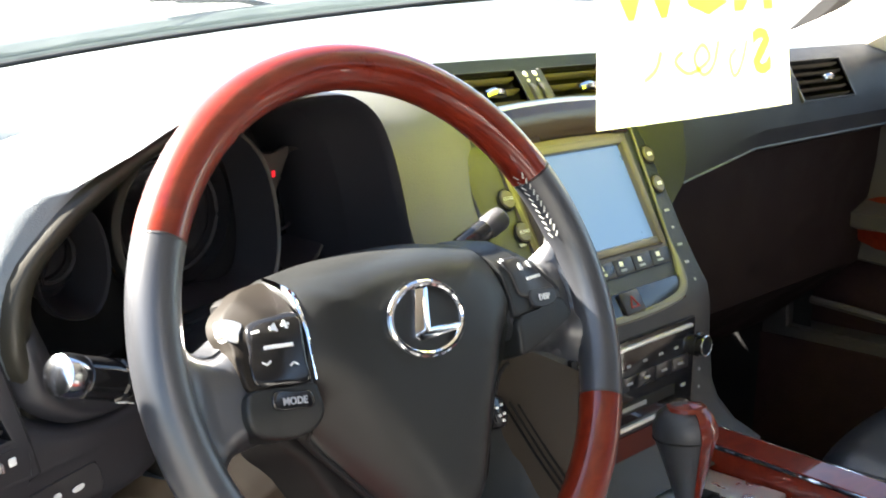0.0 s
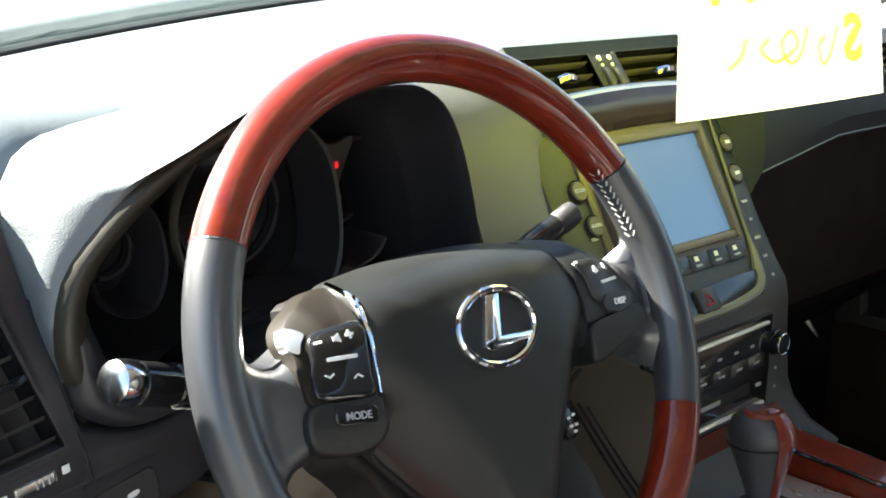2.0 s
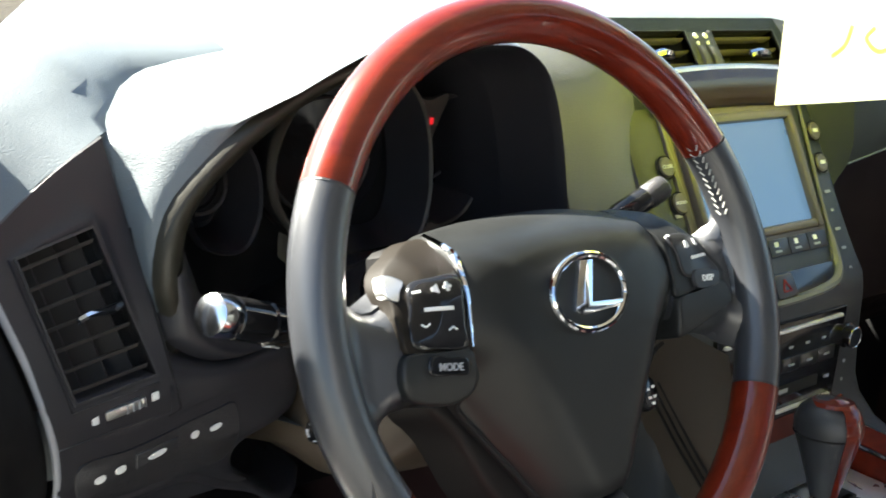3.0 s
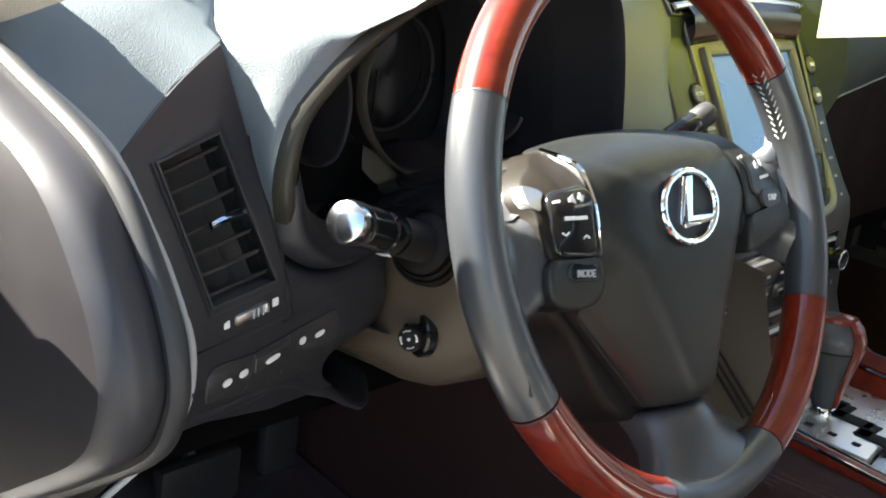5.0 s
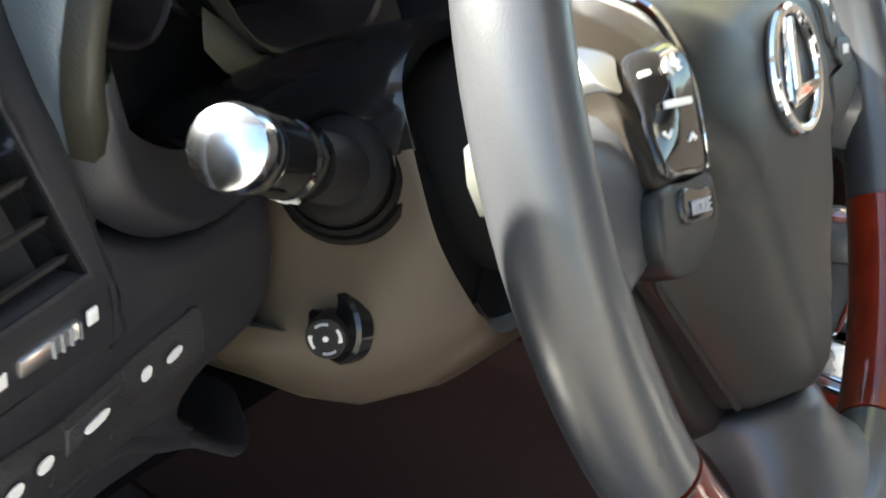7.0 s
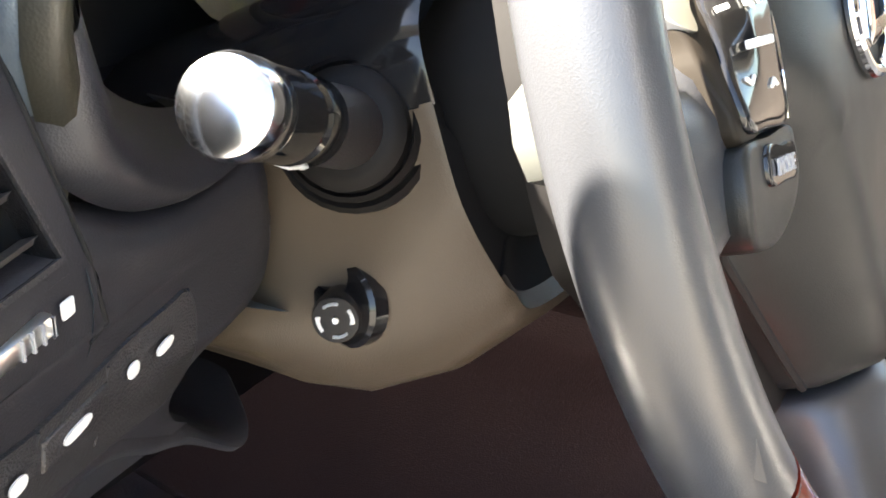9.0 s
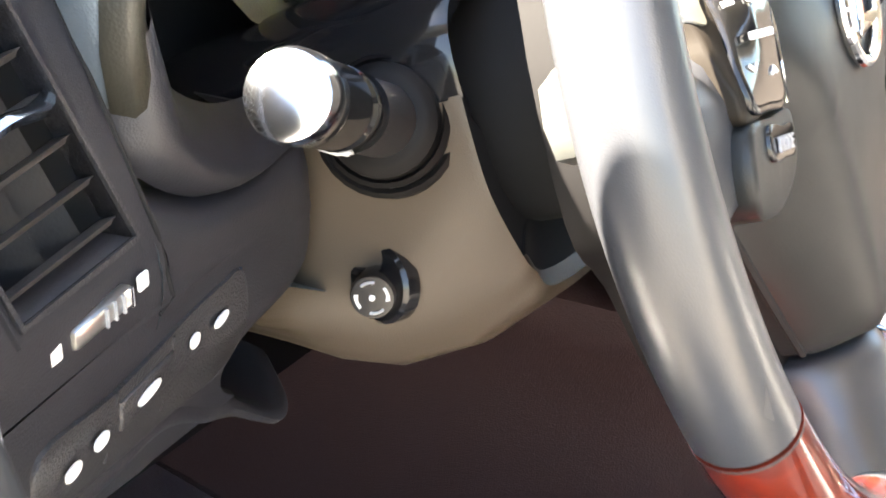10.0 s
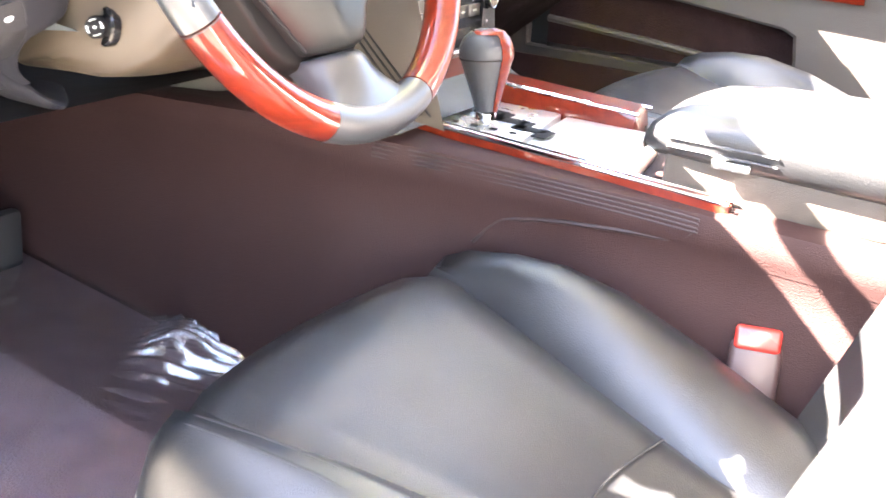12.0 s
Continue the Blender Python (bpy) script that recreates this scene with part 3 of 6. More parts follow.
def edge_loop(n):
    """The panel's outline, in step with the vent's four sides."""
    fold = lambda t: (-0.294 + 0.0935 * t, 0.8685 + 0.0515 * t + 0.004 * math.sin(math.pi * t))
    top = [fold(k / n) for k in range(n)]
    right = [(right_x(z), z) for z in np.linspace(0.920, 0.763, n, endpoint=False)]
    low = [(-0.180 - 0.084 * k / n, 0.763 - 0.002 * k / n) for k in range(n)]
    left = [(end_x(z), z) for z in np.linspace(0.761, 0.8685, n, endpoint=False)]
    return top + right + low + left


def vent_loop(n):
    return [tuple(VQ[i][a] + (VQ[(i + 1) % 4][a] - VQ[i][a]) * k / n for a in (0, 1)) for i in range(4) for k in range(n)]


vin, vout = vent_loop(9), edge_loop(9)
part("vent_panel", grid([[face(x, z, -0.012) for x, z in vin]] + [[face(p[0] + (q[0] - p[0]) * t, p[1] + (q[1] - p[1]) * t, d) for p, q in zip(vin, vout)] for t, d in ((0.0, 0.0), (0.06, 0.0015), (0.16, 0.0015), (0.2, 0.0), (0.4, 0), (0.6, 0), (0.8, 0), (0.97, 0), (1.0, -0.004))], wrap=True), M_FACE, dash, "dark plastic vent surround", 50)
vent([face(x, z) for x, z in VQ], 0.045, 7, 3, (0.40, 0.97, 0.480, 0.535), M_SLATE, width=0.006, thin=0.012)
# thumbwheel under the driver's vent, with its two marks
LM = frame_of(face(-0.2195, 0.7745), (0.041, 0.0046, 0.005), (0, 0.0, 1))
tw = part("thumbwheel_slot", box((0, 0, 0.0), (0.027, 0.0065, 0.005), 0.0015, LM), M_SATIN, dash, "grey thumbwheel under the side vent")
for k in range(6):
    part("ridge", box((0.0125 - 0.0012 * k if k < 2 else -0.008 + 0.004 * k, 0, 0.0027), (0.0008, 0.006, 0.001), 0.0, LM), M_CHROME if k < 2 else M_GREY, tw)
for dx, w in ((-0.0203, 0.0058), (0.0203, 0.0052)):
    part("mark", box((dx, 0, 0.0006), (w, 0.0055, 0.0014), 0.0008, LM), M_WHITE, tw)

# end cap between the fascia and the door opening
cap_rows = []
for k, q in enumerate(END):
    e = edge_line[6 + int(k * 42 / (len(END) - 1))]
    out = Vector((e.x + 0.004, e.y + 0.002, e.z))
    cap_rows.append([tuple(out)] + [tuple(out.lerp(q, t) + Vector((0.0, 0.010 * math.sin(math.pi * t), 0))) for t in (0.25, 0.5, 0.75)] + [(q.x - 0.004, q.y + 0.004, q.z)])
part("end_cap", grid(cap_rows), M_REAR, dash, "black plastic dashboard end cap")
part("end_lip", tube(END, 0.0022, 10), M_GREY, dash, "rounded edge of the fascia")
part("end_roll", grid([[(EX + 0.003, y, z), (EX + 0.006, y, z + 0.003), (-0.336, yy, zz)] for (y, z), (yy, zz) in zip([(0.42, 0.950), (0.30, 0.940), (0.19, 0.916)], [(0.42, 0.956), (0.30, 0.944), (0.19, 0.914)])]), M_PAD, dash)

# lower face with the row of switches, left of the steering column
OPEN = [(-0.090, 0.805), (-0.093, 0.775), (-0.088, 0.757), (-0.091, 0.743), (-0.104, 0.735), (-0.122, 0.7295), (-0.132, 0.722), (-0.1345, 0.712), (-0.129, 0.700), (-0.116, 0.690)]
FOOT = [(-0.264, 0.714), (-0.24, 0.712), (-0.205, 0.711), (-0.178, 0.712), (-0.160, 0.706), (-0.140, 0.694), (-0.116, 0.682)]


def line_at(line, axis, v):
    """The other coordinate of a line of (x, z) where this one is v."""
    for p, q in zip(line, line[1:]):
        lo, hi = min(p[axis], q[axis]), max(p[axis], q[axis])
        if lo - 1e-9 <= v <= hi + 1e-9 and hi > lo:
            return p[1 - axis] + (q[1 - axis] - p[1 - axis]) * (v - p[axis]) / (q[axis] - p[axis])
    return line[-1][1 - axis] if abs(v - line[-1][axis]) < abs(v - line[0][axis]) else line[0][1 - axis]


low_rows = []
KNEE_TOP = [(-0.2135, 0.830), (-0.203, 0.815), (-0.191, 0.8015), (-0.171, 0.790), (-0.153, 0.7845), (-0.137, 0.785), (-0.12, 0.7885), (-0.088, 0.797)]  # the joint under the instrument hood
smooth_open = [(q.x, q.z) for q in spline([(x, 0, z) for x, z in OPEN], 4)]
for z in np.linspace(0.828, 0.690, 40):
    xr = line_at(smooth_open, 1, min(z, 0.8045))
    xl = right_x(z) + 0.0005 if z > 0.7625 else max(-0.264, -0.264 + (0.712 - z) * 4.0 if z < 0.712 else -0.264)
    row = []
    for t in (0, 0.07, 0.14, 0.2, 0.3, 0.4, 0.5, 0.6, 0.7, 0.8, 0.9, 0.97, 1.0):
        x = xl + (xr - xl) * t
        top = line_at(KNEE_TOP, 0, x)
        zz = min(z, top)
        near_top = max(0.0, 1 - (top - zz) / 0.006)
        row.append(face(x, zz, -0.016 * near_top**2 - (0.003 if t == 1 else 0)))
    low_rows.append(row + [(xr + 0.002, row[-1][1] + 0.03, row[-1][2] - 0.002)])
part("knee_panel", grid(low_rows), M_FACE, dash, "dark smooth knee panel", 60)
# the rounded foot of the knee panel, running into the lip round the column's opening
foot = spline([(x, face_y(x, z) + 0.002, z) for x, z in FOOT] + [(-0.095, 0.160, 0.669), (-0.078, 0.168, 0.668), (-0.060, 0.190, 0.672)], 5)
part("column_lip", grid([[(q.x, q.y + dy, q.z + dz * max(0.55, min(1, (-0.09 - q.x) / 0.03))) for q in foot] for dy, dz in ((0.035, 0.006), (0.006, 0.008), (-0.002, 0.006), (-0.0045, 0.001), (-0.002, -0.004), (0.008, -0.007), (0.05, -0.006))]), M_FACE, dash, "dark lip round the column opening", 60)
part("groove", tube([face(x, z, 0.0002) for x, z in RIGHT[1:]] + [face(-0.188, 0.7605, 0.0002)], 0.0009, 6), M_VOID, dash)
# switches: a sunk row with white marks
SWO = [(q.x, q.z) for q in spline([(-0.250, 0, 0.7475), (-0.215, 0, 0.7475), (-0.180, 0, 0.7515), (-0.152, 0, 0.756), (-0.141, 0, 0.757), (-0.1365, 0, 0.742), (-0.138, 0, 0.725), (-0.150, 0, 0.7145), (-0.193, 0, 0.7155), (-0.235, 0, 0.7215), (-0.250, 0, 0.726)], 4, True)]
cxs, czs = sum(p[0] for p in SWO) / len(SWO), sum(p[1] for p in SWO) / len(SWO)
sw = part("switch_panel", grid([[face(cxs + (x - cxs) * k, czs + (z - czs) * k, d) for x, z in SWO] for k, d in ((1.0, -0.004), (1.0, 0.0004), (0.985, 0.0014), (0.6, 0.0014), (0.2, 0.0014))], wrap=True, cap=True), M_PLASTIC, dash, "black switch row with white marks", 50)
part("groove", tube([face(x, z, 0.0006) for x, z in SWO[16:36]], 0.0008, 6), M_FACE, sw)


def mark(x, z, w, h, turn):
    m = frame_of(face(x, z, 0.0027), (math.cos(turn), 0.17 * math.cos(turn), math.sin(turn)), (-math.sin(turn), 0, math.cos(turn)))
    part("mark", slab([(q.x, q.y) for q in spline([(-w / 2, -h / 4, 0), (-w / 4, -h / 2, 0), (w / 4, -h / 2, 0), (w / 2, -h / 5, 0), (w / 2, h / 4, 0), (w / 4, h / 2, 0), (-w / 4, h / 2, 0), (-w / 2, h / 4, 0)], 2, True)], 0.0, 0.0006, 0.0, m), M_WHITE, sw)


for x, z, w, h in ((-0.2377, 0.7364, 0.0072, 0.0042), (-0.2239, 0.738, 0.0070, 0.0042), (-0.1980, 0.7397, 0.0125, 0.0034), (-0.1702, 0.7436, 0.0058, 0.0046), (-0.1552, 0.7448, 0.0090, 0.0036)):
    mark(x, z, w, h, 0.15)
for x in (-0.2135, -0.1815):
    part("joint", tube([face(x, 0.7485 + 0.09 * (x + 0.2), 0.0016), face(x - 0.002, 0.7235, 0.0016)], 0.0006, 6), M_FACE, sw)
part("key", slab([(-0.0155, -0.0035), (0.0155, -0.0035), (0.016, 0.006), (-0.015, 0.006)], 0.0, 0.0012, 0.0008, frame_of(face(-0.1975, 0.7385, 0.0012), (1, 0.17, 0.07), (0, 0, 1))), M_PLASTIC, sw)
# Tray's brown tint imitates glare over the dark space under the dashboard.
part("under_tray", grid([[(x, y, z) for x in np.linspace(-0.33, 0.24, 8)] for y, z in ((0.19, 0.655), (0.30, 0.63), (0.6, 0.60))]), material("under-dash felt, glare-reddened", (0.026, 0.016, 0.016), 0.9), dash)

# instrument hood
OUTER = [(-0.178, 0.806), (-0.190, 0.838), (-0.183, 0.880), (-0.158, 0.909), (-0.128, 0.932), (-0.088, 0.955), (-0.042, 0.974), (0, 0.981), (0.05, 0.982), (0.075, 0.976), (0.095, 0.96), (0.11, 0.93), (0.122, 0.89), (0.13, 0.85), (0.132, 0.80), (0.125, 0.76), (0.10, 0.735), (0.05, 0.72), (0, 0.715), (-0.06, 0.715), (-0.11, 0.735), (-0.14, 0.750), (-0.162, 0.767), (-0.178, 0.787)]
INNER = [(-0.146, 0.830), (-0.152, 0.850), (-0.146, 0.875), (-0.126, 0.896), (-0.100, 0.915), (-0.068, 0.936), (-0.032, 0.957), (0, 0.968), (0.047, 0.974), (0.070, 0.968), (0.088, 0.953), (0.102, 0.926), (0.113, 0.888), (0.120, 0.85), (0.120, 0.82), (0.112, 0.80), (0.09, 0.79), (0.05, 0.785), (0, 0.783), (-0.06, 0.783), (-0.10, 0.785), (-0.128, 0.79), (-0.148, 0.798), (-0.158, 0.81)]
so = spline([(x, 0, z) for x, z in OUTER], 3, True)
si = spline([(x, 0, z) for x, z in INNER], 3, True)


def lip_back(a):
    """How far the hood's lip lies back: more on the driver's door side and low down."""
    w = max(0.0, min(1.0, -a.x / 0.10))
    return 0.027 * w * w * (3 - 2 * w) + 0.25 * max(0, 0.828 - a.z)


def hood_row(t, y, k=1.0, dz=0.0):
    return [((a.x + (b.x - a.x) * t + 0.04) * k - 0.04, y + lip_back(a), 0.85 + (a.z + (b.z - a.z) * t - 0.85) * k + dz) for a, b in zip(so, si)]


def pad_z(x, y):
    """The pad's height at a place behind its front edge."""
    line = at_x(STEPS, x)[1:7]
    for (ya, za), (yb, zb) in zip(line, line[1:]):
        if y >= yb:
            return zb + (za - zb) * max(0.0, min(1.0, (y - yb) / (ya - yb)))
    return None


def crest(f):
    """The hood's shoulder: highest a little behind the lip."""
    return math.sin(math.pi / 2 * f / 0.2) if f < 0.2 else max(0.0, math.cos(math.pi / 2 * (f - 0.2) / 0.8))


def flare_row(y, out, cut, f, proud):
    """The hood's back: it spreads out and sinks into the pad, and on the left runs back to the vent panel's edge."""
    row = []
    for a in so:
        p = Vector((a.x + (a.x + 0.04) * out, y, min(a.z + 0.004, cut)))
        z = min(a.z + 0.008 * max(0.0, min(1.0, (a.z - 0.828) / 0.03)), 0.918)
        e = Vector((right_x(z), face_y(right_x(z), z) + 0.006, max(z, a.z)))
        q = Vector((a.x, 0.131 + lip_back(a), a.z)).lerp(e, f) + Vector((-0.003, -0.002, 0.004)) * crest(f) * max(0.0, min(1.0, (a.z - 0.83) / 0.02))
        w = max(0.0, min(1.0, (-0.095 - a.x) / 0.055))
        v = p.lerp(q, w * w * (3 - 2 * w))
        top = pad_z(v.x, v.y)
        if top is not None and v.x < -0.05 and v.z > top + proud:
            v.z = top + proud
        row.append(v)
    return row


part("instrument_hood", grid([flare_row(0.40, 0.55, 0.955, 1.3, -0.016), flare_row(0.31, 0.38, 0.966, 1.0, -0.010), flare_row(0.24, 0.22, 0.975, 0.7, 0.008), flare_row(0.18, 0.09, 0.981, 0.40, 0.035), flare_row(0.155, 0.03, 0.983, 0.20, 0.045), flare_row(0.141, 0.006, 0.983, 0.08, 0.05), hood_row(-0.03, 0.131)], wrap=True), M_PAD, dash, "grained blue-grey instrument hood", 50)
lip_rows = [hood_row(-0.03, 0.131), hood_row(0.05, 0.1245), hood_row(0.14, 0.1225), hood_row(0.27, 0.124), hood_row(0.5, 0.132), hood_row(0.78, 0.150), hood_row(1.0, 0.178, 0.955)]
# One lip in two tones: lit olive on the door side, shade-black beyond.
far_side = {(i, j) for i in range(len(lip_rows)) for j, q in enumerate(so) if q.x > 0.02}
near_side = {(i, j) for i in range(len(lip_rows)) for j, q in enumerate(so) if q.x <= 0.02}
part("hood_lip", grid(lip_rows, wrap=True, skip=far_side), M_LIP_LIT, dash, "smooth hood lip, near part in an olive lit tone", 70)
part("hood_lip", grid(lip_rows, wrap=True, skip=near_side), M_FACE, dash, "smooth hood lip, far part in a shaded black", 70)
# the chin between the hood's opening and the knee panel
chin_a = spline([(-0.166, 0.166, 0.855), (-0.158, 0.168, 0.8366), (-0.1485, 0.170, 0.8186), (-0.1274, 0.172, 0.8063), (-0.105, 0.175, 0.8012), (-0.070, 0.180, 0.799)], 5)
chin_b = spline([(x, face_y(x, z) + 0.006, z) for x, z in ((-0.188, 0.836), (-0.187, 0.818), (-0.182, 0.802), (-0.163, 0.7880), (-0.140, 0.7840), (-0.095, 0.794))], 5)
part("hood_chin", grid([[a.lerp(b, v) + Vector((0, -0.016, -0.004)) * math.sin(math.pi * v) for a, b in zip(chin_a, chin_b)] for v in np.linspace(0, 1, 10)]), M_FACE, dash, "rounded olive-black chin under the hood", 70)
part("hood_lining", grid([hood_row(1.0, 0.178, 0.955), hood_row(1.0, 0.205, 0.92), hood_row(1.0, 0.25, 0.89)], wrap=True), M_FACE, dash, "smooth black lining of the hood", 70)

# instruments
cl = thing("instrument_cluster", (-0.03, 0.24, 0.80), "dark instrument cluster with unlit gauges and a red light", "instruments")
part("face", slab([(q.x * 0.97 - 0.001, q.z) for q in si], -0.002, 0.002, 0, frame_of((0, 0.252, 0), (1, 0, 0), (0, 0, 1))), M_VOID, cl)


def well(outline, y, band, label, mat=M_TAUPE_TRIM):
    """A gauge's well: a taupe rim with a dark wall that runs back from it."""
    o = spline([(x, 0, z) for x, z in outline], 4, True)
    mx, mz = sum(q.x for q in o) / len(o), sum(q.z for q in o) / len(o)
    row = lambda w, dy: [(q.x + (q.x - mx) / max(1e-6, math.hypot(q.x - mx, q.z - mz)) * w, y + dy + 0.10 * (0.90 - q.z) * -0.35, q.z + (q.z - mz) / max(1e-6, math.hypot(q.x - mx, q.z - mz)) * w) for q in o]
    rim = part("well_rim", grid([row(band, 0.008), row(band, 0.001), row(band * 0.6, -0.0008), row(0.0008, 0.0), row(0.0, 0.0016)], wrap=True), mat, cl, label, 60)
    part("well_wall", grid([row(0.0, 0.0016), row(-0.003, 0.020), row(-0.006, 0.045)], wrap=True), M_FACE, rim, "", 60)
    return rim


centre = well([(-0.036, 0.826), (0.004, 0.8255), (0.040, 0.828), (0.0525, 0.850), (0.0535, 0.885), (0.044, 0.925), (0.018, 0.950), (-0.020, 0.953), (-0.056, 0.938), (-0.077, 0.908), (-0.080, 0.878), (-0.066, 0.850)], 0.196, 0.0032, "taupe rim round the middle gauge")
side = well([(0.066, 0.838), (0.088, 0.836), (0.106, 0.850), (0.112, 0.880), (0.104, 0.915), (0.086, 0.930), (0.068, 0.918), (0.060, 0.880)], 0.206, 0.0022, "dark rim round the side gauge")
outer = well([(-0.100, 0.836), (-0.088, 0.856), (-0.088, 0.884), (-0.098, 0.905), (-0.118, 0.908), (-0.134, 0.888), (-0.138, 0.862), (-0.126, 0.840)], 0.206, 0.0024, "dark rim round the outer gauge", M_FACE)
# the spur that carries the red light, and the foot under the middle gauge
part("spur", slab([(q.x, q.z) for q in spline([(0.030, 0, 0.944), (0.052, 0, 0.930), (0.074, 0, 0.934), (0.066, 0, 0.914), (0.0590, 0, 0.895), (0.0585, 0, 0.868), (0.0625, 0, 0.842), (0.0560, 0, 0.840), (0.0555, 0, 0.870), (0.0550, 0, 0.895), (0.046, 0, 0.924)], 4, True)], -0.004, 0.0, 0.0008, frame_of((0, 0.2035, 0), (1, 0, 0), (0, 0, 1))), M_TAUPE_TRIM, cl, "taupe spur between two gauges")
part("foot_panel", grid([[(x, 0.1995 - 0.25 * (0.826 - z) - 0.05 * abs(x), z) for x, z in row] for row in ([(-0.074, 0.846), (-0.060, 0.838), (-0.040, 0.8225), (0.0, 0.8215), (0.045, 0.8245), (0.060, 0.838), (0.072, 0.834)], [(-0.076, 0.838), (-0.064, 0.828), (-0.043, 0.815), (0.0, 0.8135), (0.045, 0.8165), (0.061, 0.829), (0.074, 0.829)], [(-0.077, 0.830), (-0.066, 0.820), (-0.045, 0.810), (0.0, 0.809), (0.046, 0.812), (0.062, 0.823), (0.075, 0.825)])]), M_TAUPE_TRIM, cl, "taupe panel under the middle gauge", 60)
GM = frame_of((0, 0.240, 0), (1, 0, 0), (0, 0, 1))
for gx, gz, r, rim in ((-0.014, 0.886, 0.060, centre), (0.088, 0.882, 0.030, side), (-0.112, 0.872, 0.026, outer)):
    g = part("gauge", lathe([(r, -0.006), (r, -0.004), (0.004, -0.003), (0.004, -0.0035)], GM @ Matrix.Translation((gx, gz, 0)), 40), M_BLACK, rim)
    part("gauge_ring", tube([(gx + 0.72 * r * math.cos(a), 0.238, gz + 0.72 * r * math.sin(a)) for a in np.linspace(0, 2 * math.pi, 40, endpoint=False)], 0.0013, 8, True), M_PLASTIC, rim, "thin dark ring")
    part("pointer", box((gx - 0.3 * r, 0.236, gz - 0.35 * r), (0.003, 0.002, r * 0.8), 0.0008), M_BLACK, rim)
    for k in range(13):
        a = radians(-45 + 270 * k / 12)
        part("tick", box((0, r * 0.84, 0), (0.0016, r * 0.09, 0.001), 0, Matrix.Translation((gx, 0.2415, gz)) @ Matrix.Rotation(radians(90), 4, "X") @ Matrix.Rotation(a - radians(90), 4, "Z")), M_BLACK, rim)
# small turned pins in the side gauge, and the red light on the spur
for x, z in ((0.078, 0.884), (0.080, 0.858)):
    part("pin", lathe([(0.0024, 0), (0.0024, 0.004), (0.0012, 0.006)], Matrix.Translation((x, 0.230, z)) @ Matrix.Rotation(radians(90), 4, "X"), 12), M_CHROME, side, "small bright pin")
part("warning_light", box((0.0540, 0.1985, 0.9155), (0.0028, 0.001, 0.0050), 0.0004, None), M_LED, cl, "glowing red warning light")

# ---- steering wheel ----
WT, WC = radians(23), Vector((0, 0, 0.85))
WM = frame_of(WC, (1, 0, 0), (0, math.sin(WT), math.cos(WT)))  # its z points at the driver
RR, RT = 0.1758, 0.0150
RX, RY = -0.001, -0.0055  # the rim's middle, seen from the hub
wheel = thing("steering_wheel", WC, "leather and red wood steering wheel with silver emblem", "steering wheel")


def rim_piece(a0, a1, swell=0.0):
    """A stretch of the rim between two angles, in degrees."""
    n = max(6, int(abs(a1 - a0) / 2))
    rows = []
    for k in range(n + 1):
        a = radians(a0 + (a1 - a0) * k / n)
        rows.append([WM @ Vector((RX + (RR + (RT + swell) * math.cos(b)) * math.cos(a), RY + (RR + (RT + swell) * math.cos(b)) * math.sin(a), (RT + swell) * 1.06 * math.sin(b) - 0.0015 + 0.033 * RR * math.cos(a) - 0.019 * RR * math.sin(a))) for b in (2 * math.pi * j / 32 for j in range(32))])
    return grid(rows, wrap=True, cap=True)


for a0, a1, name, mat, label in ((29, 151, "wood_rim", M_WOOD, "glossy red wood rim"), (151.4, 207.6, "leather_rim", M_RIM, "grey leather grip"), (208, 249, "wood_rim", M_WOOD, "glossy red wood rim"), (249.4, 290.6, "leather_rim", M_RIM, "grey leather grip"), (291, 332, "wood_rim", M_WOOD, "glossy red wood rim"), (332.4, 388.6, "leather_rim", M_RIM, "grey leather grip")):
    part(name, rim_piece(a0, a1, 0.0 if "wood" in name else -0.0003), mat, wheel, label)
for a in (29, 151, 208, 249, 291, 332):
    part("seam_ring", rim_piece(a + 0.05, a + 0.4, 0.0), M_PLASTIC, wheel)

# airbag cover: its edge in the wheel's plane (across, up, towards the driver)
HALF = [(0, 0.0555, -0.041), (0.03, 0.0550, -0.041), (0.055, 0.0528, -0.040), (0.0745, 0.0492, -0.0375), (0.0795, 0.0425, -0.019), (0.0815, 0.0353, -0.0068), (0.0845, 0.0236, 0.0005), (0.0865, 0.010, 0.0045), (0.0885, -0.004, 0.0055), (0.0895, -0.0165, 0.0052), (0.0868, -0.026, 0.0045), (0.0862, -0.0360, 0.002), (0.0885, -0.0445, -0.010), (0.0850, -0.0516, -0.0185), (0.070, -0.0715, -0.0190), (0.050, -0.0965, -0.0192), (0.0325, -0.1190, -0.0185), (0.018, -0.1225, -0.0100), (0, -0.1235, -0.006)]
LOOP = HALF + [(-x, y, h) for x, y, h in HALF[-2:0:-1]]


def cover_h(x, y, k, edge):
    """Height of the cover: a crown that rolls back to its edge, with a spine that narrows downwards between two wings."""
    up = max(0.0, min(1.0, (y + 0.03) / 0.05))
    power = 3.0 + 2.0 * up
    h = edge + (0.0142 - edge) * (1 - k**power)
    if y < 0.0:
        half = 0.070 + y * 0.52
        over = max(0.0, abs(x) - half)
        wing = 0.0142 - 0.075 * max(0.0, -0.02 - y) - 0.92 * (over * over / (over + 0.007)) - 0.006 * max(0.0, (k - 0.9) / 0.1) ** 2
        w = min(1.0, -y / 0.03)
        h += (wing - h) * w * (1 if k < 0.985 else 0.5)
    return h


rings = []
smooth_loop = spline(LOOP, 3, True)
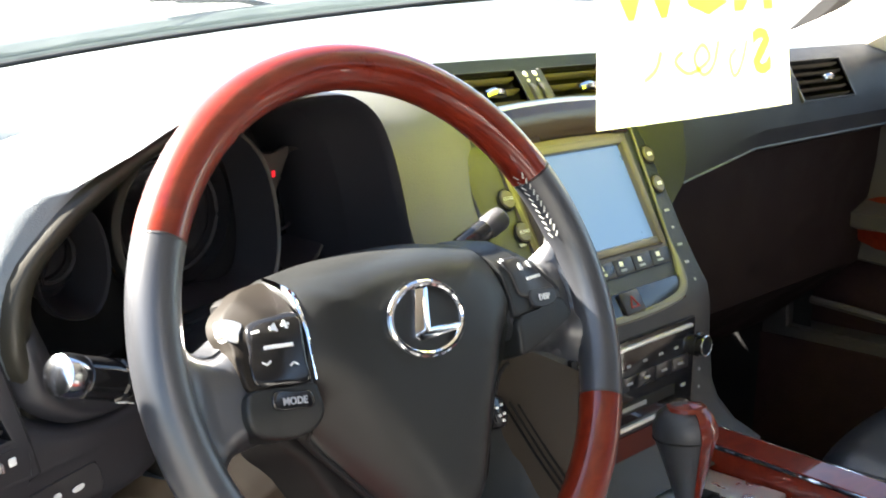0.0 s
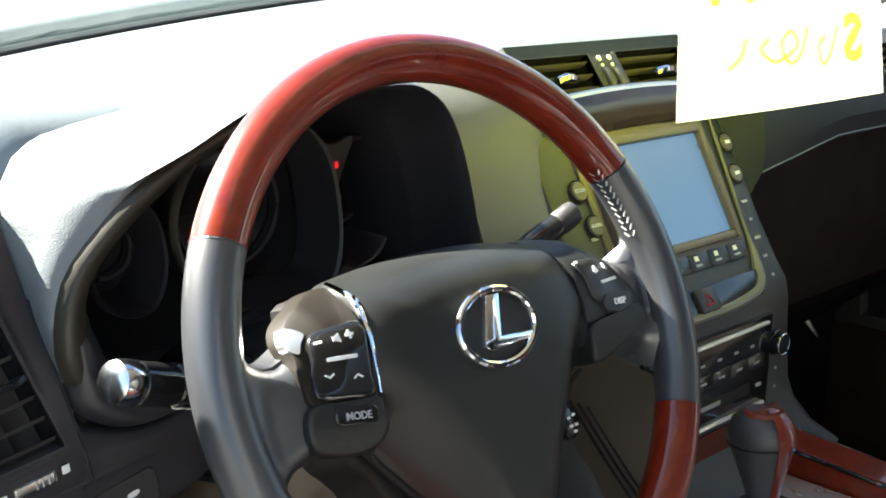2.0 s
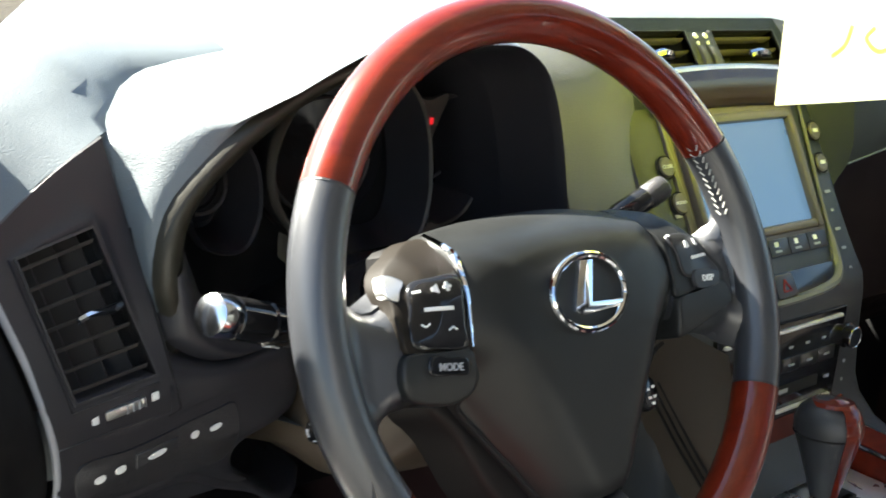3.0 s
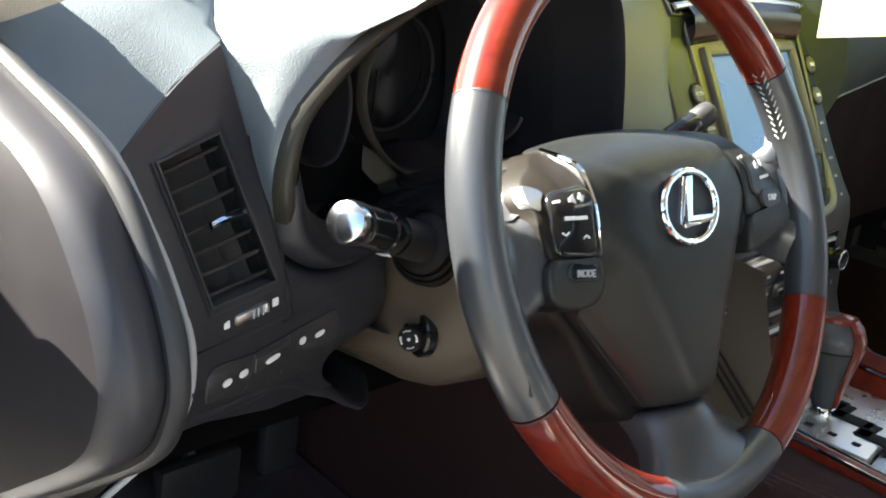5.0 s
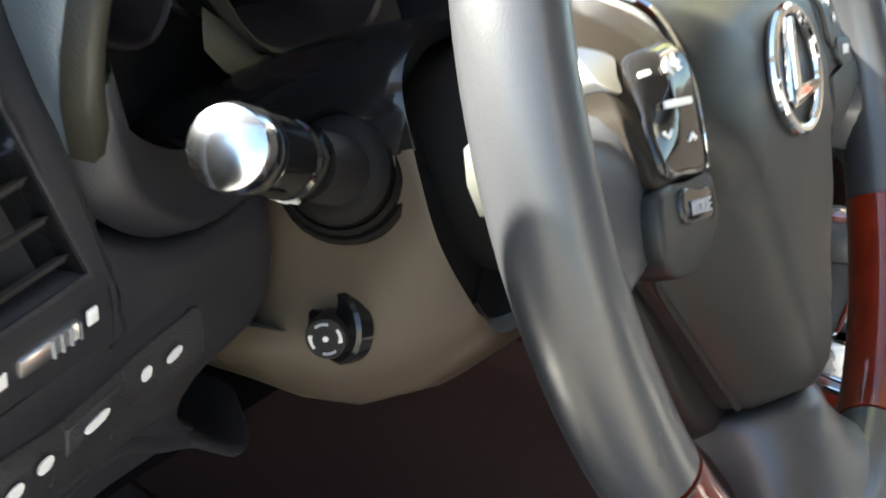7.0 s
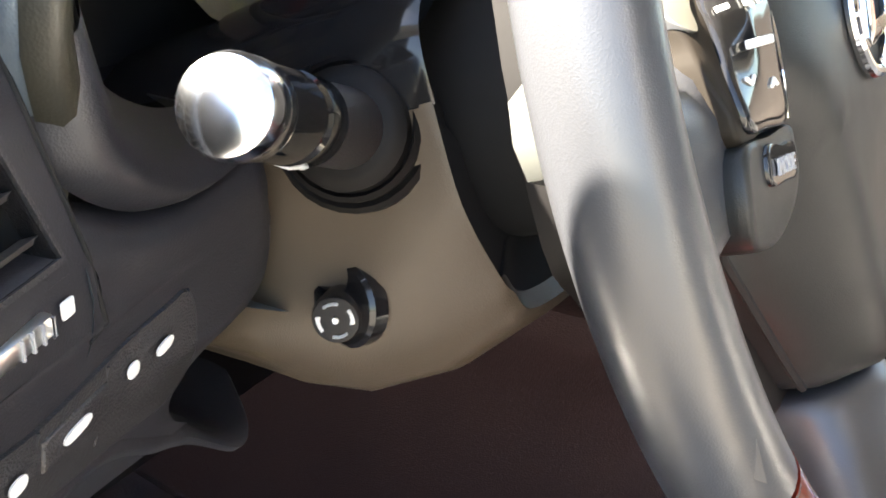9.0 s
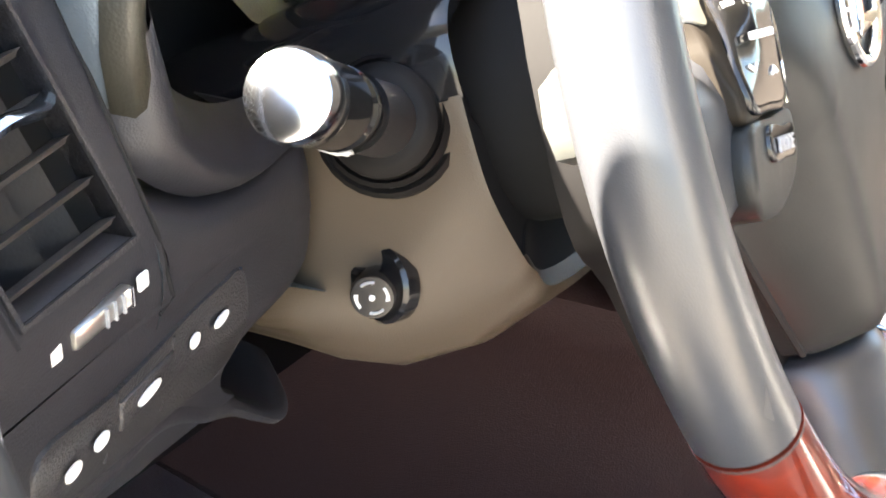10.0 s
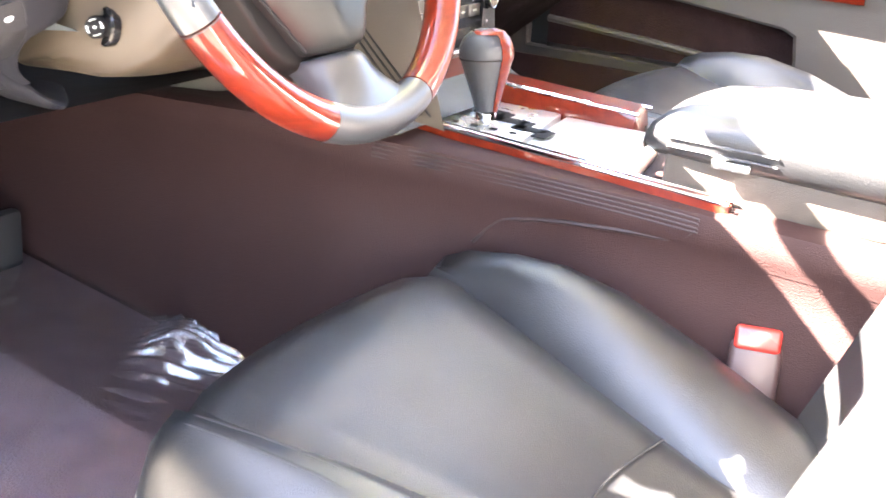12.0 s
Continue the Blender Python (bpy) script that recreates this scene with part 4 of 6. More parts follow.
for k, drop in ((1.0, -0.012), (1.0, -0.002), (0.992, -0.0002), (0.975, 0), (0.94, 0), (0.89, 0), (0.83, 0), (0.75, 0), (0.66, 0), (0.56, 0), (0.45, 0), (0.34, 0), (0.22, 0), (0.10, 0), (0.03, 0)):
    rings.append([WM @ Vector((q.x * k, (q.y + 0.01) * k - 0.01, cover_h(q.x * k, (q.y + 0.01) * k - 0.01, k, q.z) + drop)) for q in smooth_loop])
part("airbag_cover", grid(rings, wrap=True, cap=True), M_COVER, wheel, "charcoal airbag cover", 80)
back = [(0.098, 0.028), (0.075, 0.048), (-0.075, 0.048), (-0.098, 0.028), (-0.104, -0.040), (-0.086, -0.068), (-0.048, -0.128), (0.048, -0.128), (0.086, -0.068), (0.104, -0.040)]
part("rear_cover", slab([(q.x, q.y) for q in spline([(x, y, 0) for x, y in back], 4, True)], -0.066, -0.028, 0.006, WM, 3, 0.03), M_REAR, wheel, "plastic rear cover darkened for shade")
for s in (-1, 1):
    part("parting_line", tube([WM @ Vector((s * q.x * 1.004, (q.y + 0.01) * 1.004 - 0.01, q.z - 0.0015)) for q in spline(HALF[12:17], 4)], 0.0016, 6), M_VOID, wheel, "dark gap under the airbag cover")
# bottom spoke: an arched neck that spreads into the rim
sp = []
for y, w, h1, arch, h0 in ((-0.1245, 0.031, -0.006, 0.018, -0.046), (-0.1262, 0.033, -0.0015, 0.019, -0.046), (-0.131, 0.034, 0.002, 0.019, -0.044), (-0.140, 0.036, 0.004, 0.016, -0.036), (-0.150, 0.042, 0.006, 0.012, -0.028), (-0.160, 0.051, 0.009, 0.008, -0.022), (-0.168, 0.060, 0.0115, 0.005, -0.017), (-0.176, 0.070, 0.0125, 0.004, -0.014)):
    sp.append([WM @ Vector((w * u, y, h1 - arch * u * u - (0.005 if abs(u) > 0.99 else 0))) for u in np.linspace(-1, 1, 15)] + [WM @ Vector((w * u, y, h0)) for u in (0.85, 0.3, -0.3, -0.85)])
part("lower_spoke", grid(sp, wrap=True, cap=True), M_RIM, wheel, "grey leather lower spoke", 70)


# side spokes with their switches
def pod_h(x, y):
    """The face that trim, switches and spoke share: it rolls back at the top and towards the outer corner."""
    x = abs(x)
    return 0.0062 - 30 * max(0.0, y - 0.012) ** 2 - 18 * max(0.0, min(x, 0.140) - 0.11) * max(0.0, y + 0.005) - 9 * max(0.0, -0.022 - y) ** 2


def plate(outline, s, lift, deep, roll=0.0015, per=4):
    """A plate with a rounded edge, lying on the shared face of the spoke."""
    o = spline([(s * x, y, 0) for x, y in outline], per, True)
    mx, my = sum(q.x for q in o) / len(o), sum(q.y for q in o) / len(o)
    rows = []
    for k, d in ((1.0, lift - deep), (1.0, lift - roll), (0.988, lift - roll * 0.3), (0.965, lift), (0.85, lift), (0.7, lift), (0.5, lift), (0.3, lift), (0.08, lift)):
        rows.append([WM @ Vector((mx + (q.x - mx) * k, my + (q.y - my) * k, pod_h(mx + (q.x - mx) * k, my + (q.y - my) * k) + d)) for q in o])
    return grid(rows, wrap=True, cap=True)


def on_pod(x, y, turn=0.0, lift=0.0):
    """A pose on the shared face, x to the wheel's right."""
    e = 0.002
    sx, sy = (pod_h(x + e, y) - pod_h(x - e, y)) / (2 * e), (pod_h(x, y + e) - pod_h(x, y - e)) / (2 * e)
    n = Vector((-sx, -sy, 1)).normalized()
    m = frame_of(Vector((x, y, pod_h(x, y))) + n * lift, (1, 0, sx), (0, 1, sy))
    return WM @ m @ Matrix.Rotation(radians(turn), 4, "Z")


for s in (-1, 1):
    rows = []
    for x, y0, y1, out in ((0.088, -0.040, 0.040, 0.0), (0.105, -0.042, 0.034, 0.0), (0.118, -0.043, 0.026, 0.0), (0.130, -0.044, 0.020, 0.0), (0.138, -0.0455, 0.017, 0.08), (0.145, -0.0485, 0.017, 0.25), (0.152, -0.055, 0.021, 0.5), (0.159, -0.065, 0.029, 0.75), (0.166, -0.075, 0.041, 0.93), (0.172, -0.080, 0.050, 1.0)):
        ring = []
        for v in np.linspace(0, 1, 15):
            y = y0 + (y1 - y0) * v
            rolled = 0.016 * max(0.0, abs(2 * v - 1) - 0.55) ** 2 / 0.2
            inner = pod_h(x, y) - 0.0035 - rolled * 0.5
            outer = math.sqrt(max(0.0, RT * RT - max(0.0, RR - math.hypot(x, y + 0.0055)) ** 2)) - 0.0025 + 0.033 * s * x - 0.019 * y if math.hypot(x, y + 0.0055) > RR - RT else -0.004
            ring.append(WM @ Vector((s * x, y, inner + (min(outer, 0.0135) - inner) * out - rolled * (1 - out))))
        low = -0.013
        rows.append(ring + [WM @ Vector((s * x, y0 + (y1 - y0) * v, low)) for v in (0.93, 0.6, 0.4, 0.07)])
    part("side_spoke", grid(rows, wrap=True, cap=True), M_RIM, wheel, "grey leather side spoke", 70)
    fl = lambda pts: [(s * x, y) for x, y in pts]
    trim_line = [(0.0785, 0.0480), (0.0820, 0.0420), (0.0835, 0.0345), (0.0865, 0.0236), (0.0885, 0.010), (0.0900, -0.004), (0.0910, -0.0165), (0.114, -0.0145), (0.1335, -0.0125), (0.1345, 0.0040), (0.1325, 0.0130), (0.1310, 0.0230), (0.1235, 0.0325), (0.110, 0.0405), (0.094, 0.0465)]
    if s > 0:
        trim_line[7:12] = [(0.114, -0.0145), (0.140, -0.0150), (0.1435, -0.0030), (0.1395, 0.0080), (0.1345, 0.0190)]
    part("spoke_trim", plate(trim_line, s, 0.0, 0.016), M_TRIM if s < 0 else M_COVER, wheel, "dark satin spoke trim", 70)
    # Bright silver corner plate stands for sunlight falling on the trim.
    if s < 0:
        part("trim_sun_patch", plate([(0.1205, 0.0255), (0.1255, 0.0200), (0.1292, 0.0150), (0.1330, 0.0190), (0.1310, 0.0245), (0.1255, 0.0305)], s, 0.0012, 0.008), M_SATIN, wheel, "bright satin plate for the sun patch on the spoke trim", 60)
    # Paler panel: sunlight on the dark rear plastic, given as a colour.
    part("back_trim", slab(fl([(0.120, 0.016), (0.138, 0.013), (0.150, 0.010), (0.153, 0.000), (0.150, -0.010), (0.140, -0.014), (0.124, -0.014)]), -0.042, -0.026, 0.004, WM, 4, 0.03), material("rear spoke plastic, sunlit tone", (0.075, 0.078, 0.070), 0.5), wheel, "rear spoke panel in a paler, sunlit tone")
    if s < 0:
        chrome = spline([(s * (x - 0.0012), y, h + 0.0012) for x, y, h in HALF[3:10]], 5)
        part("chrome_line", tube([WM @ q for q in chrome], [0.0008 + 0.0011 * math.sin(math.pi * min(1.0, 0.25 + 0.9 * k / len(chrome))) for k in range(len(chrome))], 8), M_CHROME, wheel, "thin chrome line")
    pod = part("switch_pod", plate([(0.0912, -0.0175), (0.0885, -0.025), (0.0875, -0.0345), (0.0930, -0.0420), (0.105, -0.0450), (0.122, -0.0425), (0.1365, -0.0365), (0.1405, -0.0250), (0.1345, -0.0130), (0.114, -0.0150)] if s < 0 else [(0.0912, -0.0175), (0.0880, -0.0300), (0.0885, -0.0420), (0.1010, -0.0405), (0.1190, -0.0355), (0.1380, -0.0295), (0.1475, -0.0250), (0.1450, -0.0160), (0.1370, -0.0110), (0.114, -0.0150)], s, 0.0012, 0.020, 0.004), M_COVER, wheel, "black soft plastic switch pod", 70)
    part("rocker", plate([(0.0880, 0.0240), (0.105, 0.0248), (0.1195, 0.0228), (0.1262, 0.0070), (0.1300, -0.0095), (0.112, -0.0140), (0.0935, -0.0160), (0.0915, -0.004), (0.0895, 0.010)] if s < 0 else [(0.0930, 0.0232), (0.108, 0.0240), (0.1235, 0.0210), (0.1330, 0.0040), (0.1365, -0.0050), (0.117, -0.0065), (0.1000, -0.0035), (0.0965, 0.010)], s, 0.0016, 0.004), M_BLACK if s < 0 else M_GLOVE, pod, "black gloss rocker" if s < 0 else "black rocker", 70)
    part("mode_key" if s < 0 else "display_key", plate([(0.0955, -0.0215), (0.107, -0.0195), (0.1200, -0.0165), (0.1225, -0.0257), (0.108, -0.0288), (0.0955, -0.0302)] if s < 0 else [(0.1085, -0.0022), (0.121, -0.0022), (0.1345, -0.0040), (0.1335, -0.0130), (0.122, -0.0148), (0.1090, -0.0128)], s, 0.0024, 0.004), M_BLACK if s < 0 else M_GLOVE, pod, "", 70)
    bx, by = (-0.1090, 0.0075) if s < 0 else (0.1180, 0.0066)
    part("bar", box((0, 0, 0.0008), (0.0195, 0.0023, 0.0014), 0.0005, on_pod(bx, by, -6 if s < 0 else 1, 0.0016)), M_WHITE, pod, "white raised bar")
    part("lettering", text_mesh("MODE" if s < 0 else "DISP", 0.0060, on_pod(-0.1085 if s < 0 else 0.1215, -0.0243 if s < 0 else -0.0085, -9 if s < 0 else -4, 0.0030), 0.0003, 0.0001), M_GREY if s < 0 else M_WHITE, pod)
    if s < 0:
        part("mark", box((0, 0, 0.0004), (0.0048, 0.0015, 0.0006), 0, on_pod(-0.1178, 0.0176, 0, 0.0016)), M_WHITE, pod)
        part("mark", slab([(-0.0022, -0.0012), (-0.0008, -0.0012), (0.0022, -0.0028), (0.0022, 0.0028), (-0.0008, 0.0012), (-0.0022, 0.0012)], 0.0, 0.0007, 0, on_pod(-0.1085, 0.0176, 0, 0.0016)), M_WHITE, pod)
        plus = on_pod(-0.0995, 0.0178, 0, 0.0016)
        part("mark", join(box((0, 0, 0.0004), (0.0052, 0.0016, 0.0006), 0, plus), box((0, 0, 0.0004), (0.0016, 0.0052, 0.0007), 0, plus)), M_WHITE, pod)
        for cx0, cy0, f in ((-0.1190, -0.0012, 1), (-0.1015, -0.0034, -1)):
            m = on_pod(cx0, cy0, -5, 0.0019)
            part("mark", tube([m @ Vector((dx, f * abs(dx) * 0.6, 0)) for dx in (-0.0028, 0.0, 0.0028)], 0.0006, 6), M_WHITE, pod)
    else:
        for mx0, my0 in ((0.1072, 0.0156), (0.1210, 0.0158)):
            part("mark", slab([(-0.0022, -0.0017), (0, -0.0028), (0.0022, -0.0017), (0.0010, 0.0028), (-0.0010, 0.0026)], 0.0, 0.0007, 0, on_pod(mx0, my0, 0, 0.0016)), M_WHITE, pod)
        part("dot", box((0, 0, 0.0004), (0.0018, 0.0018, 0.0006), 0, on_pod(0.0945, 0.0225, 0, 0.0016)), M_WHITE, pod)
    # stitches on the inner side of the far grip, where its seam shows
    for k in range(11 if s > 0 else 0):
        a = radians(13 + 1.75 * k)
        for q in (-1, 1):
            p = WM @ Vector((RX + (RR - RT * 0.97) * math.cos(a), RY + (RR - RT * 0.97) * math.sin(a), 0.0050 + q * 0.0018))
            part("stitch", tube([p, p + WM.to_3x3() @ Vector((-math.sin(a) * 0.0035, math.cos(a) * 0.0035, q * 0.0026))], 0.0006, 6), M_THREAD, wheel)

# emblem: an oval ring and an angular stroke
ring_pts = [WM @ Vector((0.0308 * math.cos(a), 0.0222 * math.sin(a) - 0.0005, 0.0160)) for a in np.linspace(0, 2 * math.pi, 48, endpoint=False)]
emblem = part("emblem", tube(ring_pts, 0.0024, 10, True, up=WM.to_3x3() @ Vector((0, 0, 1))), M_CHROME, wheel, "chrome oval emblem")
part("stroke", slab([(-0.0040, 0.0190), (0.0072, 0.0185), (0.0005, -0.0062), (0.0292, -0.0080), (0.0278, -0.0125), (-0.0105, -0.0135), (-0.0150, -0.0100), (-0.0135, -0.0045)], 0.0125, 0.0175, 0.0016, WM), M_CHROME, emblem)
# speed control lever, low on the hub's far side
CM = WM @ Matrix.Translation((0.066, -0.074, -0.026))
cc = part("speed_lever", lathe([(0.005, -0.02), (0.0055, 0.0), (0.0105, 0.004), (0.0115, 0.009), (0.0108, 0.013), (0.008, 0.0145)], CM @ Matrix.Rotation(radians(12), 4, "Y"), 22), M_BLACK, wheel, "black speed control lever end")
for dx, dy in ((-0.005, 0.004), (0.003, 0.005), (-0.004, -0.003), (0.004, -0.003), (0.0, -0.008)):
    part("mark", box((dx * 0.8, dy * 0.8, 0.0148), (0.0035, 0.0018, 0.0006), 0, CM @ Matrix.Rotation(radians(12), 4, "Y")), M_WHITE, cc)

# ---- steering column ----
col = thing("steering_column", (0, 0.12, 0.78), "taupe plastic steering column cover with switch", "steering column")


def col_row(n, w0, w1, top, bottom):
    pts = [(-w0, 0.005), (-w0 * 0.98, -0.03), (-w1 * 1.04, -0.06), (-w1 * 0.93, bottom + 0.010), (-w1 * 0.75, bottom), (0, bottom - 0.004), (w1 * 0.75, bottom), (w1 * 0.93, bottom + 0.010), (w1 * 1.04, -0.06), (w0 * 0.98, -0.03), (w0, 0.005)]
    return [WM @ q for q in spline([(x, y, n) for x, y in pts], 6)]


part("lower_shroud", grid([col_row(-0.108, 0.074, 0.058, 0, -0.072), col_row(-0.1045, 0.078, 0.061, 0, -0.078), col_row(-0.108, 0.0795, 0.064, 0, -0.083), col_row(-0.135, 0.081, 0.074, 0, -0.095), col_row(-0.165, 0.084, 0.083, 0, -0.098), col_row(-0.19, 0.088, 0.087, 0, -0.092), col_row(-0.215, 0.092, 0.088, 0, -0.082), col_row(-0.26, 0.096, 0.090, 0, -0.066)]), M_SHROUD, col, "taupe lower column shroud", 50)


# Added black plate in place of the shade inside the shroud's front end.
mouth = col_row(-0.1085, 0.0745, 0.0585, 0, -0.0725)
middle = sum(mouth, Vector()) / len(mouth)
part("shroud_shade", grid([mouth, [middle.lerp(q, 0.5) + WM.to_3x3() @ Vector((0, 0, -0.01)) for q in mouth], [middle.lerp(q, 0.05) + WM.to_3x3() @ Vector((0, 0, -0.012)) for q in mouth]]), M_VOID, col, "black plate for the shade inside the shroud", 70)


def top_row(n, w, top):
    return [WM @ q for q in spline([(-w, 0.004, n), (-w * 0.99, 0.025, n), (-w * 0.85, top - 0.008, n), (-w * 0.5, top, n), (w * 0.5, top, n), (w * 0.85, top - 0.008, n), (w * 0.99, 0.025, n), (w, 0.004, n)], 3)]


part("upper_shroud", grid([top_row(-0.108, 0.070, 0.040), top_row(-0.104, 0.0775, 0.047), top_row(-0.11, 0.080, 0.050), top_row(-0.16, 0.083, 0.052), top_row(-0.24, 0.088, 0.045)]), M_BLACK, col, "black upper column shroud", 50)
part("inner_tube", lathe([(0.05, 0.0), (0.05, 0.07), (0.035, 0.08)], WM @ Matrix.Translation((0, -0.012, -0.135)), 24), M_VOID, col)
# round adjusting switch on the shroud's side
AM = frame_of((-0.0800, 0.121, 0.735), (0.30, 0.92, 0.0), (0.05, -0.1, 1.0))
AM = AM if (AM.to_3x3() @ Vector((0, 0, 1))).x < 0 else AM @ Matrix.Rotation(math.pi, 4, "X")
sw2 = part("adjuster", join(lathe([(0.0155, -0.004), (0.0155, 0.002), (0.0140, 0.0035)], AM, 26), box((0.0, 0.0, 0.005), (0.024, 0.012, 0.009), 0.003, AM)), M_BLACK, col, "black round column adjuster")
KM = Matrix.Translation((-0.0835, 0.1215, 0.7350)) @ Vector((-0.86, -0.30, 0.10)).to_track_quat("Z", "Y").to_matrix().to_4x4()
part("knob", lathe([(0.0075, -0.004), (0.0088, 0.002), (0.0088, 0.012), (0.0080, 0.0135)], KM, 24), M_BLACK, sw2)
for k in range(4):
    a0 = math.pi / 2 * k + 0.4
    part("mark", tube([KM @ Vector((0.0060 * math.cos(a0 + d), 0.0060 * math.sin(a0 + d), 0.0138)) for d in (-0.45, -0.15, 0.15, 0.45)], 0.0012, 6, flat=0.4), M_WHITE, sw2)
part("mark", lathe([(0.0012, 0.0132), (0.0012, 0.0143)], KM, 8), M_WHITE, sw2)


def stalk(name, base, tip, r, label, chrome_end):
    """A lever: tapered stem, ribbed boot, turning sleeve and end cap."""
    st = thing(name, base, label, "control lever")
    d = Vector(tip) - Vector(base)
    L = d.length
    m = Matrix.Translation(base) @ d.to_track_quat("Z", "Y").to_matrix().to_4x4()
    part("boot", lathe([(r * 2.3, -0.010), (r * 2.3, 0.008), (r * 2.15, 0.010), (r * 2.0, 0.009), (r * 2.0, 0.013), (r * 1.85, 0.015), (r * 1.75, 0.013), (r * 1.7, 0.018), (r * 1.5, 0.020), (r * 1.3, 0.021)], m), M_REAR, st, "ribbed rubber boot")
    part("stem", lathe([(r * 1.15, 0.0), (r * 1.05, L * 0.4), (r * 1.05, L * 0.5)], m), M_PLASTIC, st)
    sl = part("sleeve", lathe([(r * 1.05, L * 0.48), (r * 1.12, L * 0.5), (r * 1.12, L * 0.62), (r * 1.02, L * 0.63), (r * 1.02, L * 0.66), (r * 1.1, L * 0.67), (r * 1.08, L * 0.86), (r * 0.98, L * 0.87)], m), M_BLACK, st)
    for k, (h, a, w) in enumerate(((0.56, -1.9, 0.006), (0.56, -1.5, 0.004), (0.57, -2.35, 0.004), (0.48, -1.8, 0.004), (0.47, -2.2, 0.0035))):
        part("mark", box((r * 1.13, 0, L * h), (0.0008, w, 0.004), 0.0002, m @ Matrix.Rotation(a + (0.2 if chrome_end else 0.0), 4, "Z")), M_WHITE, sl)
    part("cap", lathe([(r * 1.0, L * 0.86), (r * 1.12, L * 0.88), (r * 1.12, L * 0.96), (r * 1.02, L * 0.99), (r * 0.75, L * 1.005), (r * 0.3, L * 1.01)], m), M_CAP if chrome_end else M_PLASTIC, st, "polished end cap" if chrome_end else "")
    return st


stalk("indicator_lever", (-0.074, 0.126, 0.796), (-0.188, 0.098, 0.838), 0.0120, "black indicator lever with polished end cap", True)
ws = stalk("wiper_lever", (0.070, 0.110, 0.815), (0.190, 0.085, 0.880), 0.0086, "black wiper lever with white marks", False)

# ---- centre stack ----
stack = thing("centre_stack", (CX, 0.08, 0.62), "dark centre stack with pale screen, keys and knobs", "control panel")
SP = [(0.176, 0.948), (0.168, 0.938), (0.150, 0.905), (0.104, 0.822), (0.084, 0.79), (0.072, 0.773), (0.068, 0.755), (0.066, 0.72), (0.064, 0.675), (0.060, 0.655), (0.045, 0.632), (0.02, 0.618)]


def stack_y(z):
    for (ya, za), (yb, zb) in zip(SP, SP[1:]):
        if z >= zb:
            return yb + (ya - yb) * (z - zb) / (za - zb)
    return SP[-1][0]


rows = []
for y, z in SP:
    half = 0.140 + 0.03 * max(0, (0.70 - z) / 0.08) ** 1.5
    rows.append([(CX - half - 0.004, y + 0.06, z), (CX - half - 0.002, y + 0.012, z), (CX - half + 0.004, y + 0.003, z), (CX - half + 0.012, y, z), (CX - 0.06, y, z), (CX, y, z), (CX + 0.06, y, z), (CX + half - 0.012, y, z), (CX + half - 0.004, y + 0.003, z), (CX + half + 0.002, y + 0.012, z), (CX + half + 0.004, y + 0.06, z)])
part("housing", grid(rows), M_HOUSING, stack, "dark plastic stack housing", 30)
UM = frame_of((CX, 0.127, 0.8635), (1, 0, 0), (0, 0.046, 0.083))  # the screen's tilted plane
bez = part("screen_bezel", join(slab([(-0.095, -0.060), (0.095, -0.060), (0.097, 0.072), (0.080, 0.080), (-0.080, 0.080), (-0.097, 0.072)], -0.004, 0.003, 0.002, UM)), M_SLAT, stack, "dark bronze screen surround")
part("screen", slab([(-0.077, -0.047), (0.077, -0.047), (0.077, 0.047), (-0.077, 0.047)], 0.002, 0.0036, 0, UM), M_SCREEN, bez, "pale blue glossy screen")
for c, s in (((0, 0.0515, 0.005), (0.168, 0.009, 0.010)), ((0, -0.0515, 0.004), (0.168, 0.008, 0.008)), ((-0.081, 0, 0.005), (0.009, 0.112, 0.010)), ((0.081, 0, 0.005), (0.009, 0.112, 0.010))):
    part("edge", box(c, s, 0.003, UM), M_SLAT, bez)
part("brow", grid([[UM @ Vector((x, y + 0.004 * (1 - (x / 0.1) ** 2), h)) for x in np.linspace(-0.10, 0.10, 13)] for y, h in ((0.058, 0.004), (0.066, 0.012), (0.080, 0.016), (0.090, 0.012), (0.094, 0.0))]), material("dark brown gloss brow plastic", (0.020, 0.012, 0.009), 0.2), bez, "dark glossy brown brow over the screen")
part("brow_trim", tube([UM @ Vector((x, 0.092 + 0.004 * (1 - (x / 0.1) ** 2), 0.008)) for x in np.linspace(-0.118, 0.118, 15)], 0.0038, 8), M_SATIN, stack, "satin silver line under the vents")
# silver line that frames screen and keys
U_LINE = spline([(x, y, 0) for x, y in ((-0.112, 0.095), (-0.110, 0.05), (-0.104, -0.02), (-0.099, -0.070), (-0.088, -0.097), (-0.06, -0.107), (0, -0.110), (0.06, -0.107), (0.088, -0.097), (0.099, -0.070), (0.104, -0.02), (0.110, 0.05), (0.112, 0.095))], 5)
u_pts = []
for q in U_LINE:
    z = 0.8635 + q.y * 0.875
    u_pts.append((CX + q.x + (0.015 if q.x < -0.07 else 0.015 * max(0, -q.x - 0.03) / 0.04), stack_y(z) - 0.002, z))
part("silver_frame", tube(u_pts, [0.0018 + 0.0036 * max(0.0, min(1.0, (-0.055 - q.y) / 0.03)) for q in U_LINE], 8, flat=0.8), M_SILVERGREY, stack, "satin silver U-shaped frame")
